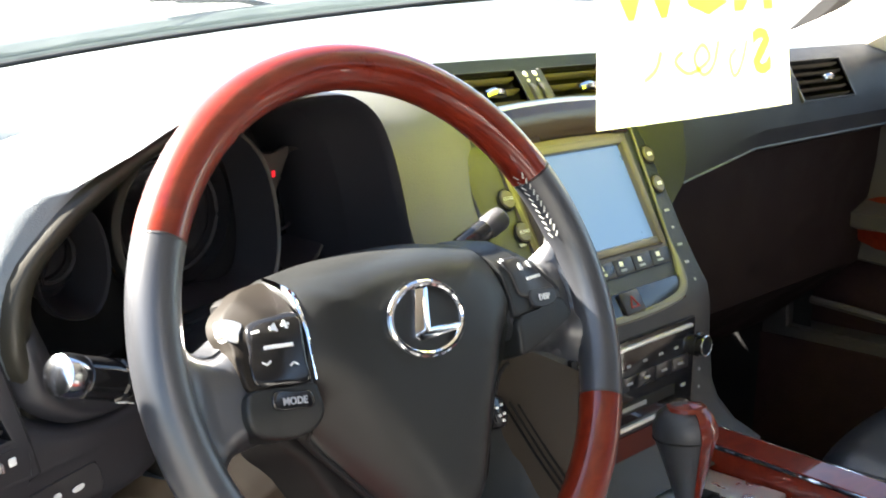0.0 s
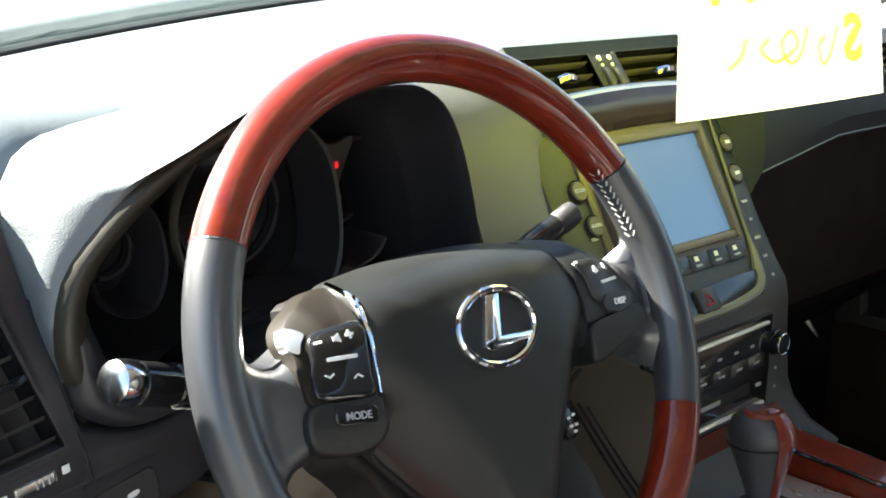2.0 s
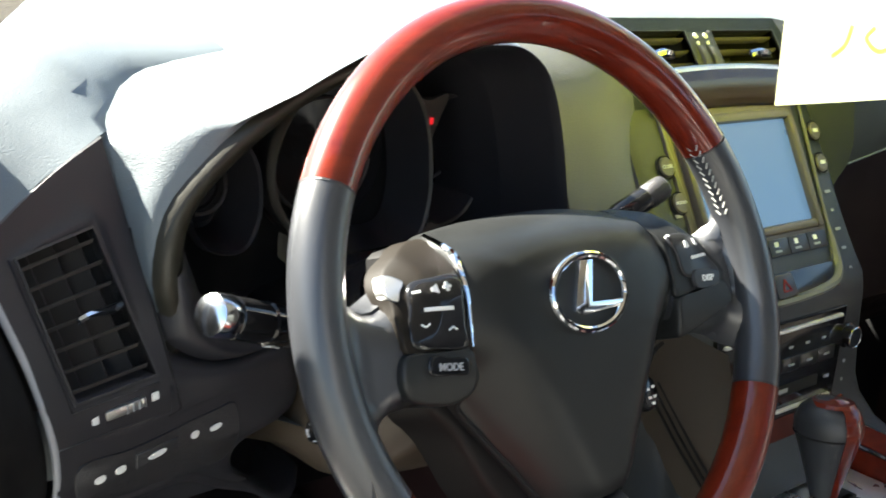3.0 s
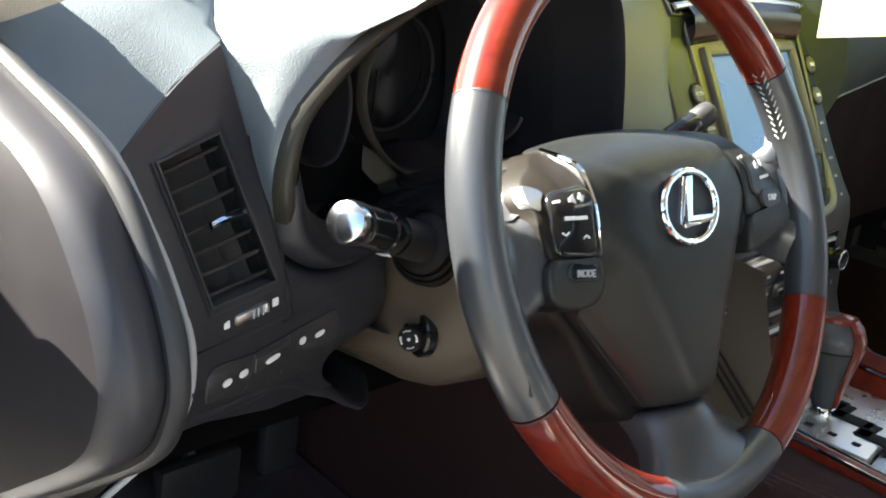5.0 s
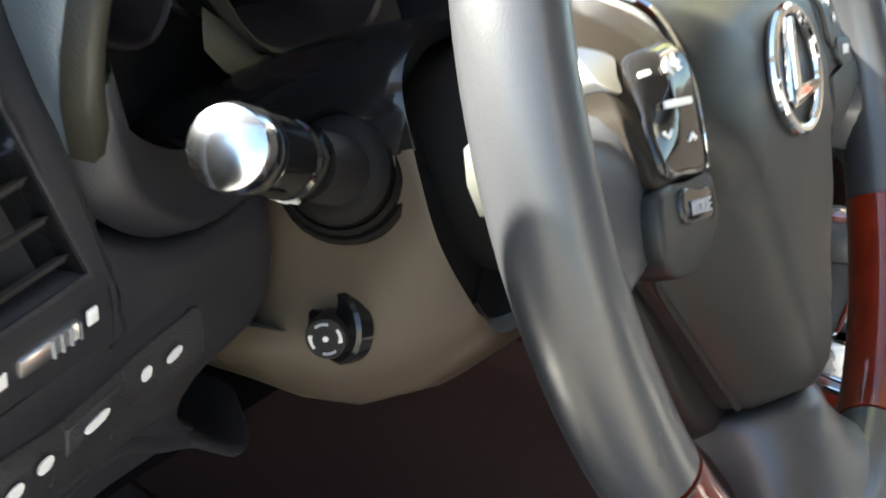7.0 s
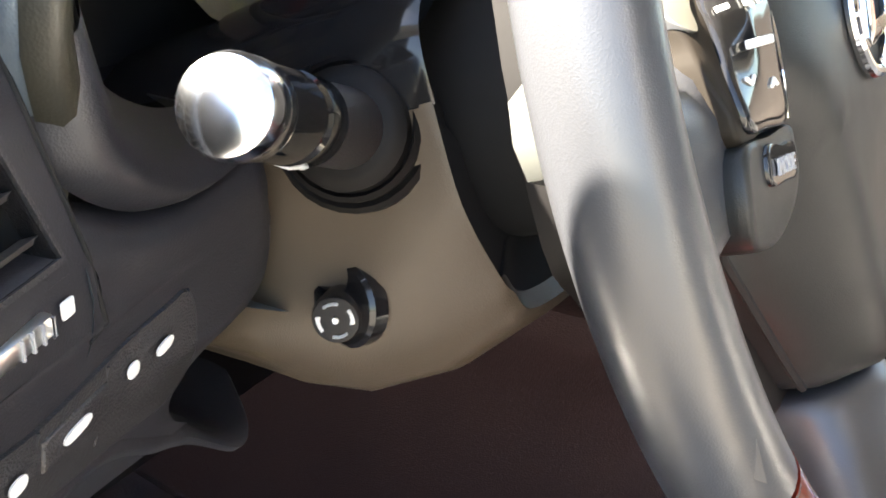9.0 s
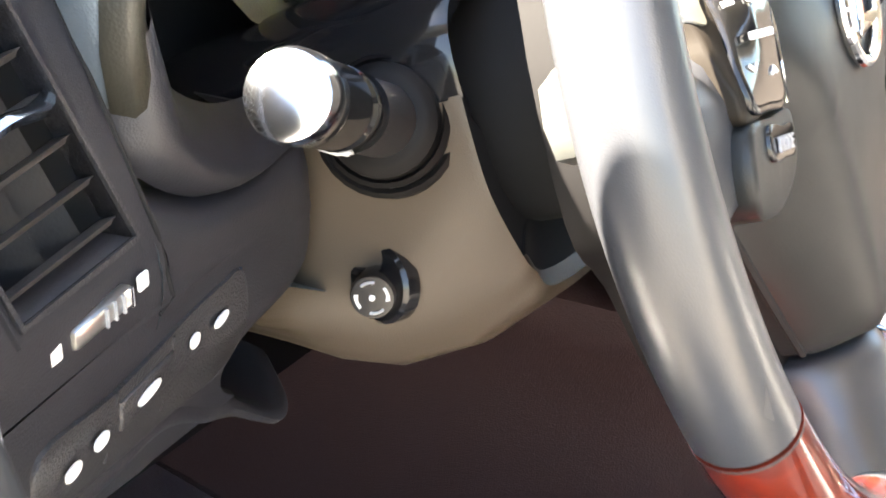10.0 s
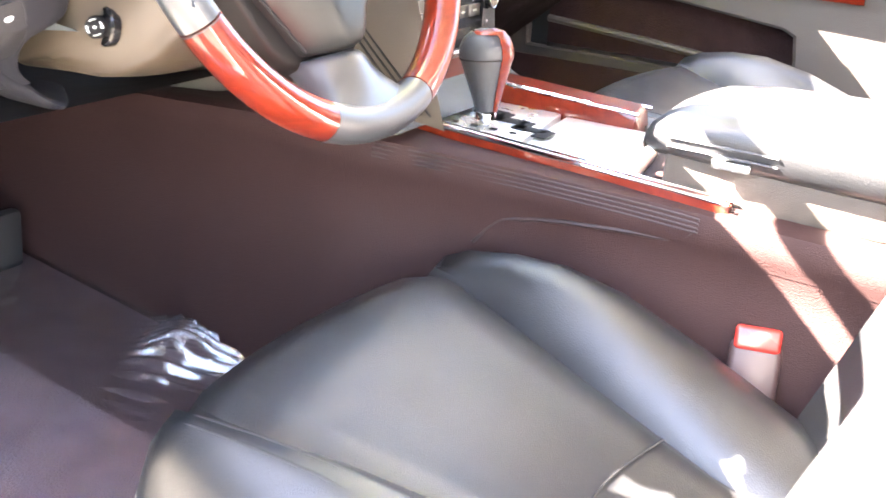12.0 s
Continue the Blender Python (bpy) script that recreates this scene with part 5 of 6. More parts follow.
# key row under the screen
for k in range(6):
    kx = -0.075 + 0.030 * k
    key = part("key", box((kx, -0.0665, 0.003), (0.0295, 0.015, 0.0026), 0.0006, UM), M_GLOVE, stack)
    part("mark", box((kx - 0.004, -0.0640, 0.0046), (0.0055, 0.0045, 0.0006), 0, UM), M_WHITE, key)
    part("mark", box((kx - 0.003, -0.0700, 0.0046), (0.009, 0.0020, 0.0006), 0, UM), M_GREY, key)
HZ = frame_of((CX, stack_y(0.777) - 0.001, 0.777), (1, 0, 0), (0, 0.02, 0.03))
part("key_recess", slab([(-0.085, -0.010), (0.085, -0.010), (0.090, 0.013), (-0.090, 0.013)], -0.001, 0.002, 0.001, HZ), M_BLACK, stack)
hz = part("hazard_key", box((0, 0.001, 0.003), (0.030, 0.021, 0.005), 0.002, HZ), M_GLOVE, stack, "hazard key with red triangle")
for a in range(3):
    p, q = [Vector((0.0068 * math.sin(2 * math.pi * (a + d) / 3), 0.0068 * math.cos(2 * math.pi * (a + d) / 3) - 0.0005, 0.0058)) for d in (0, 1)]
    part("triangle_side", tube([HZ @ p, HZ @ q], 0.0009, 6), material("dull red print", (0.22, 0.01, 0.012), 0.5), hz)
# side columns of keys
for s in (-1, 1):
    for k, (z, r) in enumerate(((0.893, 0.0085), (0.866, 0.0085))):
        z2, kx2 = (z, 0.1225 - 0.003 * k) if s > 0 else ((0.878, 0.851)[k], (0.1030, 0.0985)[k])
        M = frame_of((CX + s * kx2, stack_y(z2) - 0.001, z2), (1, 0, 0), (0, 0.046, 0.083))
        b = part("round_key", lathe([(r, -0.002), (r, 0.002), (r - 0.001, 0.003)], M, 24), M_SLAT, stack)
        part("key_ring", tube([M @ Vector((1.12 * r * math.cos(a), 1.12 * r * math.sin(a), 0.0012)) for a in np.linspace(0, 2 * math.pi, 24, endpoint=False)], 0.0008, 6, True), M_VOID, b)
        if s < 0:
            part("lettering", text_mesh("CLOSE" if k == 0 else "AUDIO", 0.0042, M @ Matrix.Translation((0, 0, 0.0032))), M_WHITE, b)
        else:
            part("mark", box((0, 0, 0.0033), (0.007, 0.0035, 0.0006), 0, M), M_WHITE, b)
    for k in range(5):
        z = 0.842 - 0.0155 * k
        M = frame_of((CX + s * (0.1175 - 0.001 * k - (0.014 if s < 0 else 0)), stack_y(z) - 0.001, z), (1, 0, 0), (0, 0.046, 0.083))
        part("mark", box((0, 0, 0.0005), ((0.008, 0.004, 0.008, 0.006, 0.003)[k], 0.0026, 0.0008), 0, M), M_GREY, stack)
# stitched leather on the stack's side, above the driver's shin
M_TAUPE = material("taupe leather", (0.062, 0.050, 0.038), 0.5, grain=0.25, grain_scale=900)
sb = part("side_bolster", grid([[(0.2085 - 0.006 * math.sin(math.pi * t) * math.sin(math.pi * k), 0.125 - 0.105 * t - 0.045 * k, 0.775 - 0.135 * k - 0.012 * t) for t in np.linspace(0, 1, 9)] for k in np.linspace(0, 1, 9)]), M_TAUPE, stack, "taupe leather side panel with stitching", 60)
for k in range(3):
    part("seam", tube([(0.2015 + 0.0012 * abs(t - 0.5) * 4, 0.086 - 0.088 * t + 0.0095 * (k - 1), 0.722 - 0.082 * t) for t in np.linspace(0, 1, 8)], 0.0011, 6), M_VOID, sb)
# audio panel
AP = frame_of((CX, 0.0655, 0.703), (1, 0, 0), (0, 0.002, 0.09))
ap = part("audio_panel", slab([(-0.094, -0.040), (0.094, -0.040), (0.098, 0.046), (-0.098, 0.046)], -0.002, 0.0035, 0.0015, AP), M_BLACK, stack, "black audio panel")
for y, w in ((0.0395, 0.178), (-0.036, 0.172)):
    part("silver_bar", box((0, y, 0.0045), (w, 0.0034, 0.004), 0.0012, AP), M_BAR, ap, "bright silver bar")
for k in range(6):
    part("key", box((-0.070 + 0.028 * k, 0.006, 0.004), (0.0272, 0.013, 0.0022), 0.0005, AP), M_GLOVE, ap)
    part("mark", box((-0.070 + 0.028 * k, 0.006, 0.0054), (0.009, 0.0022, 0.0006), 0, AP), M_GREY, ap)
    part("mark", box((-0.066 + 0.026 * k, 0.022, 0.0038), (0.006, 0.0024, 0.0006), 0, AP), M_GREY, ap)
part("disc_slot", box((0, -0.0175, 0.0035), (0.125, 0.011, 0.002), 0.0008, AP), M_VOID, ap)
part("mark", box((-0.005, -0.0175, 0.0048), (0.038, 0.004, 0.0006), 0, AP), M_GREY, ap)
part("mark", box((0.078, -0.0175, 0.0038), (0.008, 0.003, 0.0006), 0, AP), M_GREY, ap)
for s in (-1, 1):
    KMx = frame_of((CX + s * 0.1075, 0.0655, 0.7185), (1, 0, 0), (0, 0.002, 0.09))
    kn = part("knob", lathe([(0.0120, -0.002), (0.0120, 0.002), (0.0102, 0.003), (0.0102, 0.009), (0.0090, 0.0105)], KMx, 28), M_BLACK, stack, "round knob with chrome rim")
    part("knob_rim", tube([KMx @ Vector((0.0096 * math.cos(a), 0.0096 * math.sin(a), 0.0098)) for a in np.linspace(0, 2 * math.pi, 28, endpoint=False)], 0.0009, 6, True), M_CHROME, kn)
    for z in (-0.026, -0.044):
        part("dot", lathe([(0.0018, 0.0), (0.0018, 0.001)], KMx @ Matrix.Translation((0.004 * s, z, 0)), 10), M_GREY, stack)

# ---- console between the seats ----
con = thing("centre_console", (CX, -0.2, 0.25), "centre console with wood trim and shift gate", "console")
CR = [(0.62, 0.60, 0.150), (0.30, 0.61, 0.150), (0.10, 0.62, 0.150), (0.05, 0.612, 0.140), (0.0, 0.607, 0.120), (-0.10, 0.603, 0.108), (-0.20, 0.600, 0.104), (-0.30, 0.597, 0.104), (-0.50, 0.59, 0.104), (-0.75, 0.58, 0.104)]
rows = []
for y, z, h in CR:
    rows.append([(CX - h - 0.03, y, 0.25), (CX - h - 0.012, y, 0.40), (CX - h - 0.004, y, 0.52), (CX - h - 0.003, y, z - 0.045), (CX - h - 0.009, y, z - 0.036), (CX - h - 0.011, y, z - 0.018), (CX - h - 0.008, y, z - 0.006), (CX - h + 0.004, y, z), (CX, y, z), (CX + h - 0.004, y, z), (CX + h + 0.008, y, z - 0.006), (CX + h + 0.011, y, z - 0.02), (CX + h + 0.004, y, 0.52), (CX + h + 0.02, y, 0.25)])
# Reddish base puts the lens glare over the shaded console into its colour.
part("side_body", grid(rows, cap=True), material("console plastic, glare-reddened", (0.038, 0.0200, 0.0195), 0.55, grain=0.4, grain_scale=800, spec=0.16), con, "console sides in a glare-reddened dark brown", 40)
M_PLEAT = material("dark brown leather piping", (0.030, 0.018, 0.018), 0.5)
# stitched pleats along the driver's edge
for k in range(4):
    d = (0.0098, 0.0106, 0.0113, 0.0108)[k]
    part("pleat", tube(spline([(CX - h - d, y, z - 0.0095 - 0.0042 * k) for y, z, h in CR[3:7]] + [(CX - 0.104 - d, -0.262, 0.598 - 0.0100 - 0.0042 * k), (CX - 0.104 - d + 0.0006, -0.268, 0.598 - 0.0125 - 0.0034 * k)], 3), 0.0010, 6), M_PLEAT, con, "black stitched leather pleat")
part("side_ridge", tube(spline([(CX - 0.1165, -0.051, 0.516), (CX - 0.1125, -0.073, 0.541), (CX - 0.1105, -0.096, 0.548), (CX - 0.1100, -0.142, 0.555), (CX - 0.1100, -0.198, 0.560), (CX - 0.1105, -0.250, 0.564), (CX - 0.1125, -0.266, 0.577)], 5), 0.0026, 8), M_PLEAT, con, "raised edge of the side panel")
# wood frame, plate and gate
zt = lambda y: at_x([(-0.75, [(0.58,)]), (-0.2, [(0.600,)]), (0.05, [(0.612,)]), (0.2, [(0.62,)])], y)[0][0]
W_IN = [(0.29, 0.030), (0.425, 0.045), (0.425, -0.18), (0.283, -0.19)]
for name, a, b, w in (("wood_trim", (0.270, 0.040), (0.256, -0.29), 0.015), ("wood_trim", (0.452, 0.06), (0.452, -0.14), 0.045), ("wood_trim", (0.275, 0.050), (0.45, 0.062), 0.030)):
    p, q = Vector((*a, zt(a[1]) + 0.004)), Vector((*b, zt(b[1]) + 0.004))
    d = (q - p).normalized()
    s = d.cross(Vector((0, 0, 1))) * (w / 2)
    hi = 0.022 if w > 0.04 else 0.0035
    rows = [[c + s * f * (0.6 + 0.4 * min(1, e * 1.3)) + Vector((0, 0, h * e if h > 0 else h)) for f, h in ((-1.0, -0.01), (-1.0, hi * 0.6), (-0.85, hi), (0.85, hi), (1.0, hi * 0.6), (1.0, -0.01))] for c, e in ((p, 1.0), (p.lerp(q, 0.5), 1.0), (p.lerp(q, 0.94), 1.0), (p.lerp(q, 0.98), 0.75), (q, 0.15))]
    part(name, grid(rows, cap=True), M_WOOD, con, "glossy red wood console trim")
    part("chrome_edge", tube([c - s * 0.98 + Vector((0, 0, hi * 0.9)) for c in (p, q)], 0.002, 6), M_CHROME, con)
    part("chrome_edge", tube([c + s * 0.98 + Vector((0, 0, hi * 0.9)) for c in (p, q)], 0.002, 6), M_CHROME, con)
part("wood_panel", thicken(grid([[(CX + u * 0.108, y - 0.003, z + 0.002) for u in np.linspace(-1, 1, 9)] for y, z in ((0.0605, 0.660), (0.0575, 0.650), (0.0540, 0.634), (0.0500, 0.620))]), 0.003), material("dark red satin wood", (0.070, 0.010, 0.006), 0.5, spec=0.2), con, "dark red wood panel under the audio panel")
part("chrome_catch", box((0.292, 0.048, 0.626), (0.016, 0.009, 0.006), 0.002, None, 3), M_CHROME, con, "small chrome catch")
part("console_lid", slab([(0.283, -0.075), (0.425, -0.060), (0.425, -0.175), (0.278, -0.195)], 0.6, 0.612, 0.004), M_PLATE, con, "silver lid behind the shift gate")
gate = part("shift_gate", slab([(0.288, 0.032), (0.424, 0.045), (0.424, -0.055), (0.284, -0.072)], 0.6, 0.614, 0.002), M_PLATE, con, "polished shift gate plate")
# the zigzag slot, as a dark channel set on the plate
for c, s in (((0.368, 0.002), (0.022, 0.034)), ((0.358, -0.016), (0.034, 0.014)), ((0.348, -0.030), (0.018, 0.038)), ((0.338, -0.049), (0.034, 0.014)), ((0.328, -0.062), (0.018, 0.036)), ((0.318, -0.080), (0.030, 0.015))):
    part("slot", box((c[0], c[1], 0.6147), (s[0], s[1], 0.0016), 0.0006), M_VOID, gate)
for k in range(4):
    part("mark", box((0.302, 0.012 - 0.022 * k, 0.6146), (0.006, 0.007, 0.0012), 0.0002), M_VOID, gate)
# shift lever
lever = thing("shift_lever", (0.350, 0.004, 0.614), "shift lever with grey leather and red wood knob", "shift lever")
part("foot", lathe([(0.012, 0.0), (0.011, 0.006), (0.007, 0.010), (0.006, 0.03)], Matrix.Translation((0.340, -0.005, 0.614)), 18), M_CHROME, lever)
prof = [(0.0105, 0.0), (0.0125, 0.008), (0.0152, 0.018), (0.0183, 0.029), (0.0213, 0.039), (0.0243, 0.049), (0.0268, 0.057), (0.0265, 0.066), (0.0225, 0.0755), (0.0150, 0.0820), (0.0080, 0.0845), (0.002, 0.0852)]
LMx = Matrix.Translation((0.339, -0.005, 0.622)) @ Matrix.Rotation(radians(-6), 4, "X") @ Matrix.Diagonal((0.93, 1.06, 1.0, 1))
part("knob", lathe(prof, LMx, 30), M_LEATHER, lever, "grey leather knob")
part("knob_seam", tube([LMx @ Vector((0.0262 * math.cos(a), 0.0262 * math.sin(a), 0.0545)) for a in np.linspace(0, 2 * math.pi, 30, endpoint=False)], 0.0009, 6, True), M_VOID, lever)
rows = []
for r, h in prof[:-1]:
    rows.append([LMx @ Vector(((r + 0.0014) * math.cos(a), (r + 0.0014) * math.sin(a), h + (0.0012 if h > 0.07 else 0))) for a in [radians(-122 + 56 * k / 8) for k in range(9)]])
part("wood_inlay", thicken(grid(rows), 0.001), M_WOOD, lever, "red wood inlay")
part("top_badge", lathe([(0.018, 0.0), (0.016, 0.003), (0.004, 0.005)], LMx @ Matrix.Translation((0, -0.003, 0.0800)), 24), M_WOOD, lever)

# armrest
arm = thing("armrest", (CX, -0.4, 0.60), "sunlit grey leather armrest with stitched front", "armrest")
part("base", box((CX + 0.005, -0.47, 0.617), (0.185, 0.50, 0.05), 0.006), material("taupe armrest plastic", (0.060, 0.051, 0.043), 0.55, grain=0.3), arm, "taupe plastic armrest box")
rows = []
for y, z0, z1, h in ((-0.195, 0.640, 0.646, 0.070), (-0.198, 0.634, 0.655, 0.084), (-0.208, 0.632, 0.664, 0.092), (-0.23, 0.632, 0.673, 0.097), (-0.28, 0.631, 0.680, 0.100), (-0.40, 0.628, 0.684, 0.101), (-0.60, 0.625, 0.684, 0.100), (-0.74, 0.62, 0.68, 0.098)):
    e = 0.012
    rows.append([(CX - h + e, y, z0), (CX - h, y, z0 + 0.008), (CX - h, y, z1 - 0.016), (CX - h + 0.006, y, z1 - 0.006), (CX - h + 0.02, y, z1), (CX, y, z1 + 0.003), (CX + h - 0.02, y, z1), (CX + h - 0.006, y, z1 - 0.006), (CX + h, y, z1 - 0.016), (CX + h, y, z0 + 0.008), (CX + h - e, y, z0)])
part("pad", grid(rows, wrap=True, cap=True), M_SEAT, arm, "black leather pad", 60)
for k in range(2):
    part("piping", tube([(CX - 0.098, -0.225, 0.652 - 0.008 * k), (CX - 0.1015, -0.30, 0.652 - 0.008 * k), (CX - 0.102, -0.325, 0.6515 - 0.008 * k)], 0.0014, 6), M_LEATHER, arm)
part("latch", box((CX - 0.101, -0.285, 0.637), (0.006, 0.035, 0.008), 0.002), M_SATIN, arm, "small light latch")


# ---- seats ----
def seat(name, cx, label, lift):
    """A bucket seat: cushion with a sunken middle and two side bolsters, and a backrest."""
    st = thing(name, (cx, -0.25, 0.27), label, "car seat", "front seats")
    ys = [0.0, -0.012, -0.04, -0.09, -0.16, -0.24, -0.33, -0.42, -0.5]
    top = lambda y: lift + 0.512 + min(0.0, 0.25 * (y + 0.03))
    half = lambda y: 0.172 - 0.29 * max(0, -y - 0.05) + 0.25 * max(0, -y - 0.34)
    mid, front = [], []
    for y in ys:
        z = top(y) - (0.035 if y > -0.006 else 0.012 if y > -0.02 else 0)
        row = []
        for u in np.linspace(-1, 1, 15):
            w = half(y)
            row.append((cx + u * w, y - 0.020 * u * u, z - 0.012 * (1 - u * u) * min(1, max(0, -y) / 0.1) - 0.010 * max(0, abs(u) - 0.85) / 0.15))
        mid.append(row)
    low = [(x, -0.004 - 0.02 * ((x - cx) / 0.158) ** 2, 0.37) for x, _, _ in mid[0]]
    lower = [(x, -0.03, 0.31) for x, _, _ in mid[0]]
    part("cushion", grid([lower, low] + mid), M_SEAT, st, "smooth black leather cushion", 60)
    for s in (-1, 1):
        rows = []
        for y, zz, w in ((0.008, -0.075, 0.030), (0.002, -0.045, 0.034), (-0.008, -0.020, 0.038), (-0.022, 0.0, 0.042), (-0.045, 0.014, 0.046), (-0.09, 0.034, 0.050), (-0.14, 0.048, 0.052), (-0.20, 0.052, 0.053), (-0.28, 0.044, 0.052), (-0.36, 0.030, 0.050), (-0.44, 0.016, 0.048), (-0.5, 0.006, 0.045)):
            c = half(y)
            w += (0.172 - c) * 0.85
            zz *= 0.5 if s < 0 and zz > 0 else 1.0
            z = top(y) + zz
            y2 = y - 0.022
            dip = min(0.0, zz)
            rows.append([(cx + s * (c - 0.004), y2, top(y) - 0.03 + dip), (cx + s * (c + 0.002), y2, top(y) - 0.006 + dip), (cx + s * (c + w * 0.25), y2, z - 0.012), (cx + s * (c + w * 0.55), y2, z), (cx + s * (c + w * 0.85), y2, z - 0.006), (cx + s * (c + w * 1.15), y2, z - 0.030), (cx + s * (c + w * 1.28), y2, z - 0.07), (cx + s * (c + w * 1.25), y2, 0.36), (cx + s * (c + w * 1.0), y2 - 0.002, 0.30)])
        part("side_bolster", grid([[(x, y - 0.002, z) for x, y, z in rows[0][:1] * 9]] + rows), M_SEAT, st, "padded leather side bolster", 60)
    for k in range(3):
        run = []
        for y, zz, w in ((-0.022, 0.0, 0.042), (-0.045, 0.014, 0.046), (-0.09, 0.034, 0.050), (-0.14, 0.048, 0.052), (-0.20, 0.052, 0.053)):
            c = half(y)
            w += (0.172 - c) * 0.85
            f = 0.38 + 0.17 * k
            run.append((cx - c - w * f, y - 0.022, top(y) + zz * 0.5 - (0.0085, 0.0012, 0.0042)[k]))
        part("pleat", tube(run, [0.0002, 0.0015, 0.0017, 0.0015, 0.0002], 6), M_RUBBER, st)
    part("seam", tube([(cx + u * 0.09, -0.285 - 0.02 * u * u, top(-0.285) - 0.0112 + 0.010 * u * u) for u in np.linspace(-1, 1, 13)], 0.0013, 6), M_RUBBER, st)
    rows = []
    for k in np.linspace(0, 1, 8):
        z, y = 0.38 + 0.62 * k, -0.392 - 0.24 * k
        w = 0.215 + 0.02 * math.sin(k * 3) - 0.04 * max(0, k - 0.8) / 0.2
        rows.append([(cx + u * w, y + 0.055 * max(0, (abs(u) - 0.6) / 0.4) ** 1.4 - 0.015 * (1 - u * u) - (0.05 if abs(u) > 0.99 else 0), z) for u in np.linspace(-1, 1, 17)] + [(cx + u * w * 0.96, y - 0.11, z) for u in np.linspace(1, -1, 7)])
    part("backrest", grid(rows, wrap=True, cap=True), M_SEAT, st, "black leather backrest", 60)
    part("base", box((cx, -0.27, 0.31), (0.40, 0.44, 0.08), 0.02), M_PLASTIC, st)
    return st


seat("driver_seat", 0.0, "black leather driver's seat in shade with pleats", 0.0)
seat("passenger_seat", 2 * CX, "black leather passenger's seat lit by the sun", 0.10)
buckle = thing("seat_belt_buckle", (0.226, -0.325, 0.38), "black seat belt buckle with red release button", "buckle")
BM = frame_of((0.238, -0.338, 0.488), (0.25, -0.97, 0.0), (0.30, 0.05, 0.95))
part("case", box((0, -0.040, -0.008), (0.046, 0.082, 0.020), 0.006, BM, 3), material("brown buckle plastic", (0.06, 0.035, 0.035), 0.5), buckle, "brown-black case")
part("button", box((0, 0.004, -0.004), (0.041, 0.022, 0.018), 0.004, BM, 3), M_RED, buckle, "red release button")
part("stalk", tube([(0.23, -0.34, 0.44), (0.235, -0.36, 0.36), (0.24, -0.37, 0.30)], 0.008, 10), M_RUBBER, buckle)

# ---- passenger door ----
door = thing("passenger_door", (1.09, -0.2, 0.3), "dark passenger door with map pocket and wood trim", "car door")
DX = 1.085
rows = []
for x, z in ((DX + 0.02, 0.28), (DX - 0.005, 0.34), (DX, 0.50)):
    rows.append([(x, y, z) for y in np.linspace(0.32, -1.0, 12)])
rows.append([(DX, y, 0.545) for y in np.linspace(0.32, -1.0, 12)])
# Carpet's brown is borrowed here to colour in glare over the door trim.
part("lower_panel", thicken(grid(rows), 0.006), M_CARPET, door, "lower door panel in a glare-reddened dark brown")
part("pocket_back", box((DX + 0.06, 0.06, 0.60), (0.01, 0.56, 0.16), 0.002), M_CARPET, door)
ring_o = [(0.32, 0.545), (0.05, 0.545), (-0.20, 0.545), (-0.30, 0.545), (-0.30, 0.62), (-0.30, 0.72), (-0.1, 0.72), (0.1, 0.72), (0.32, 0.72), (0.32, 0.63)]
ring_i = [(0.28, 0.56), (0.05, 0.56), (-0.14, 0.56), (-0.162, 0.568), (-0.166, 0.60), (-0.160, 0.640), (-0.14, 0.650), (0.05, 0.672), (0.28, 0.69), (0.285, 0.63)]
part("pocket_frame", grid([[(DX, y, z) for y, z in ring_o], [(DX - 0.004, y * 1.0, z) for y, z in ring_i], [(DX, y, z) for y, z in [(0.279, 0.563), (0.05, 0.563), (-0.138, 0.563), (-0.158, 0.571), (-0.161, 0.60), (-0.155, 0.637), (-0.137, 0.646), (0.05, 0.668), (0.28, 0.686), (0.28, 0.63)]], [(DX + 0.055, y, z) for y, z in ring_i]], wrap=True), M_BEIGE, door, "dark frame round the map pocket")
part("rear_panel", box((DX + 0.002, -0.65, 0.633), (0.02, 0.70, 0.176), 0.003), M_BEIGE, door)
part("pocket_lip", tube([(DX - 0.012, 0.24, 0.612), (DX - 0.016, 0.05, 0.598), (DX - 0.012, -0.15, 0.579)], 0.006, 8), M_BEIGE, door)
part("upper_panel", thicken(grid([[(x, y, z) for y in np.linspace(0.32, -1.0, 12)] for x, z in ((DX, 0.72), (DX - 0.05, 0.735), (DX - 0.055, 0.755), (DX - 0.01, 0.77), (DX + 0.005, 0.84), (DX - 0.005, 0.93), (DX + 0.01, 0.955), (DX + 0.05, 0.96))]), 0.006), M_BEIGE, door)
part("wood_trim", thicken(grid([[(DX - 0.012 - 0.012 * math.sin(math.pi * v) * min(1, (0.212 - y) * 20), y, 0.738 + (v - 0.5) * 0.075 * min(1, 0.1 + ((0.212 - y) * 12) ** 0.6)) for y in np.linspace(0.212, -0.25, 16)] for v in np.linspace(0, 1, 7)]), 0.004), M_WOOD, door, "glossy red wood door trim")
part("handle", tube([(DX - 0.03, 0.19, 0.742), (DX - 0.035, 0.12, 0.745), (DX - 0.035, 0.02, 0.742)], 0.005, 8), M_CHROME, door, "chrome door handle")
part("window_frame", tube([(DX + 0.01, 0.34, 0.96), (DX - 0.03, 0.1, 1.16), (DX - 0.12, -0.2, 1.38), (DX - 0.13, -0.9, 1.40)], 0.02, 8), M_RUBBER, door)
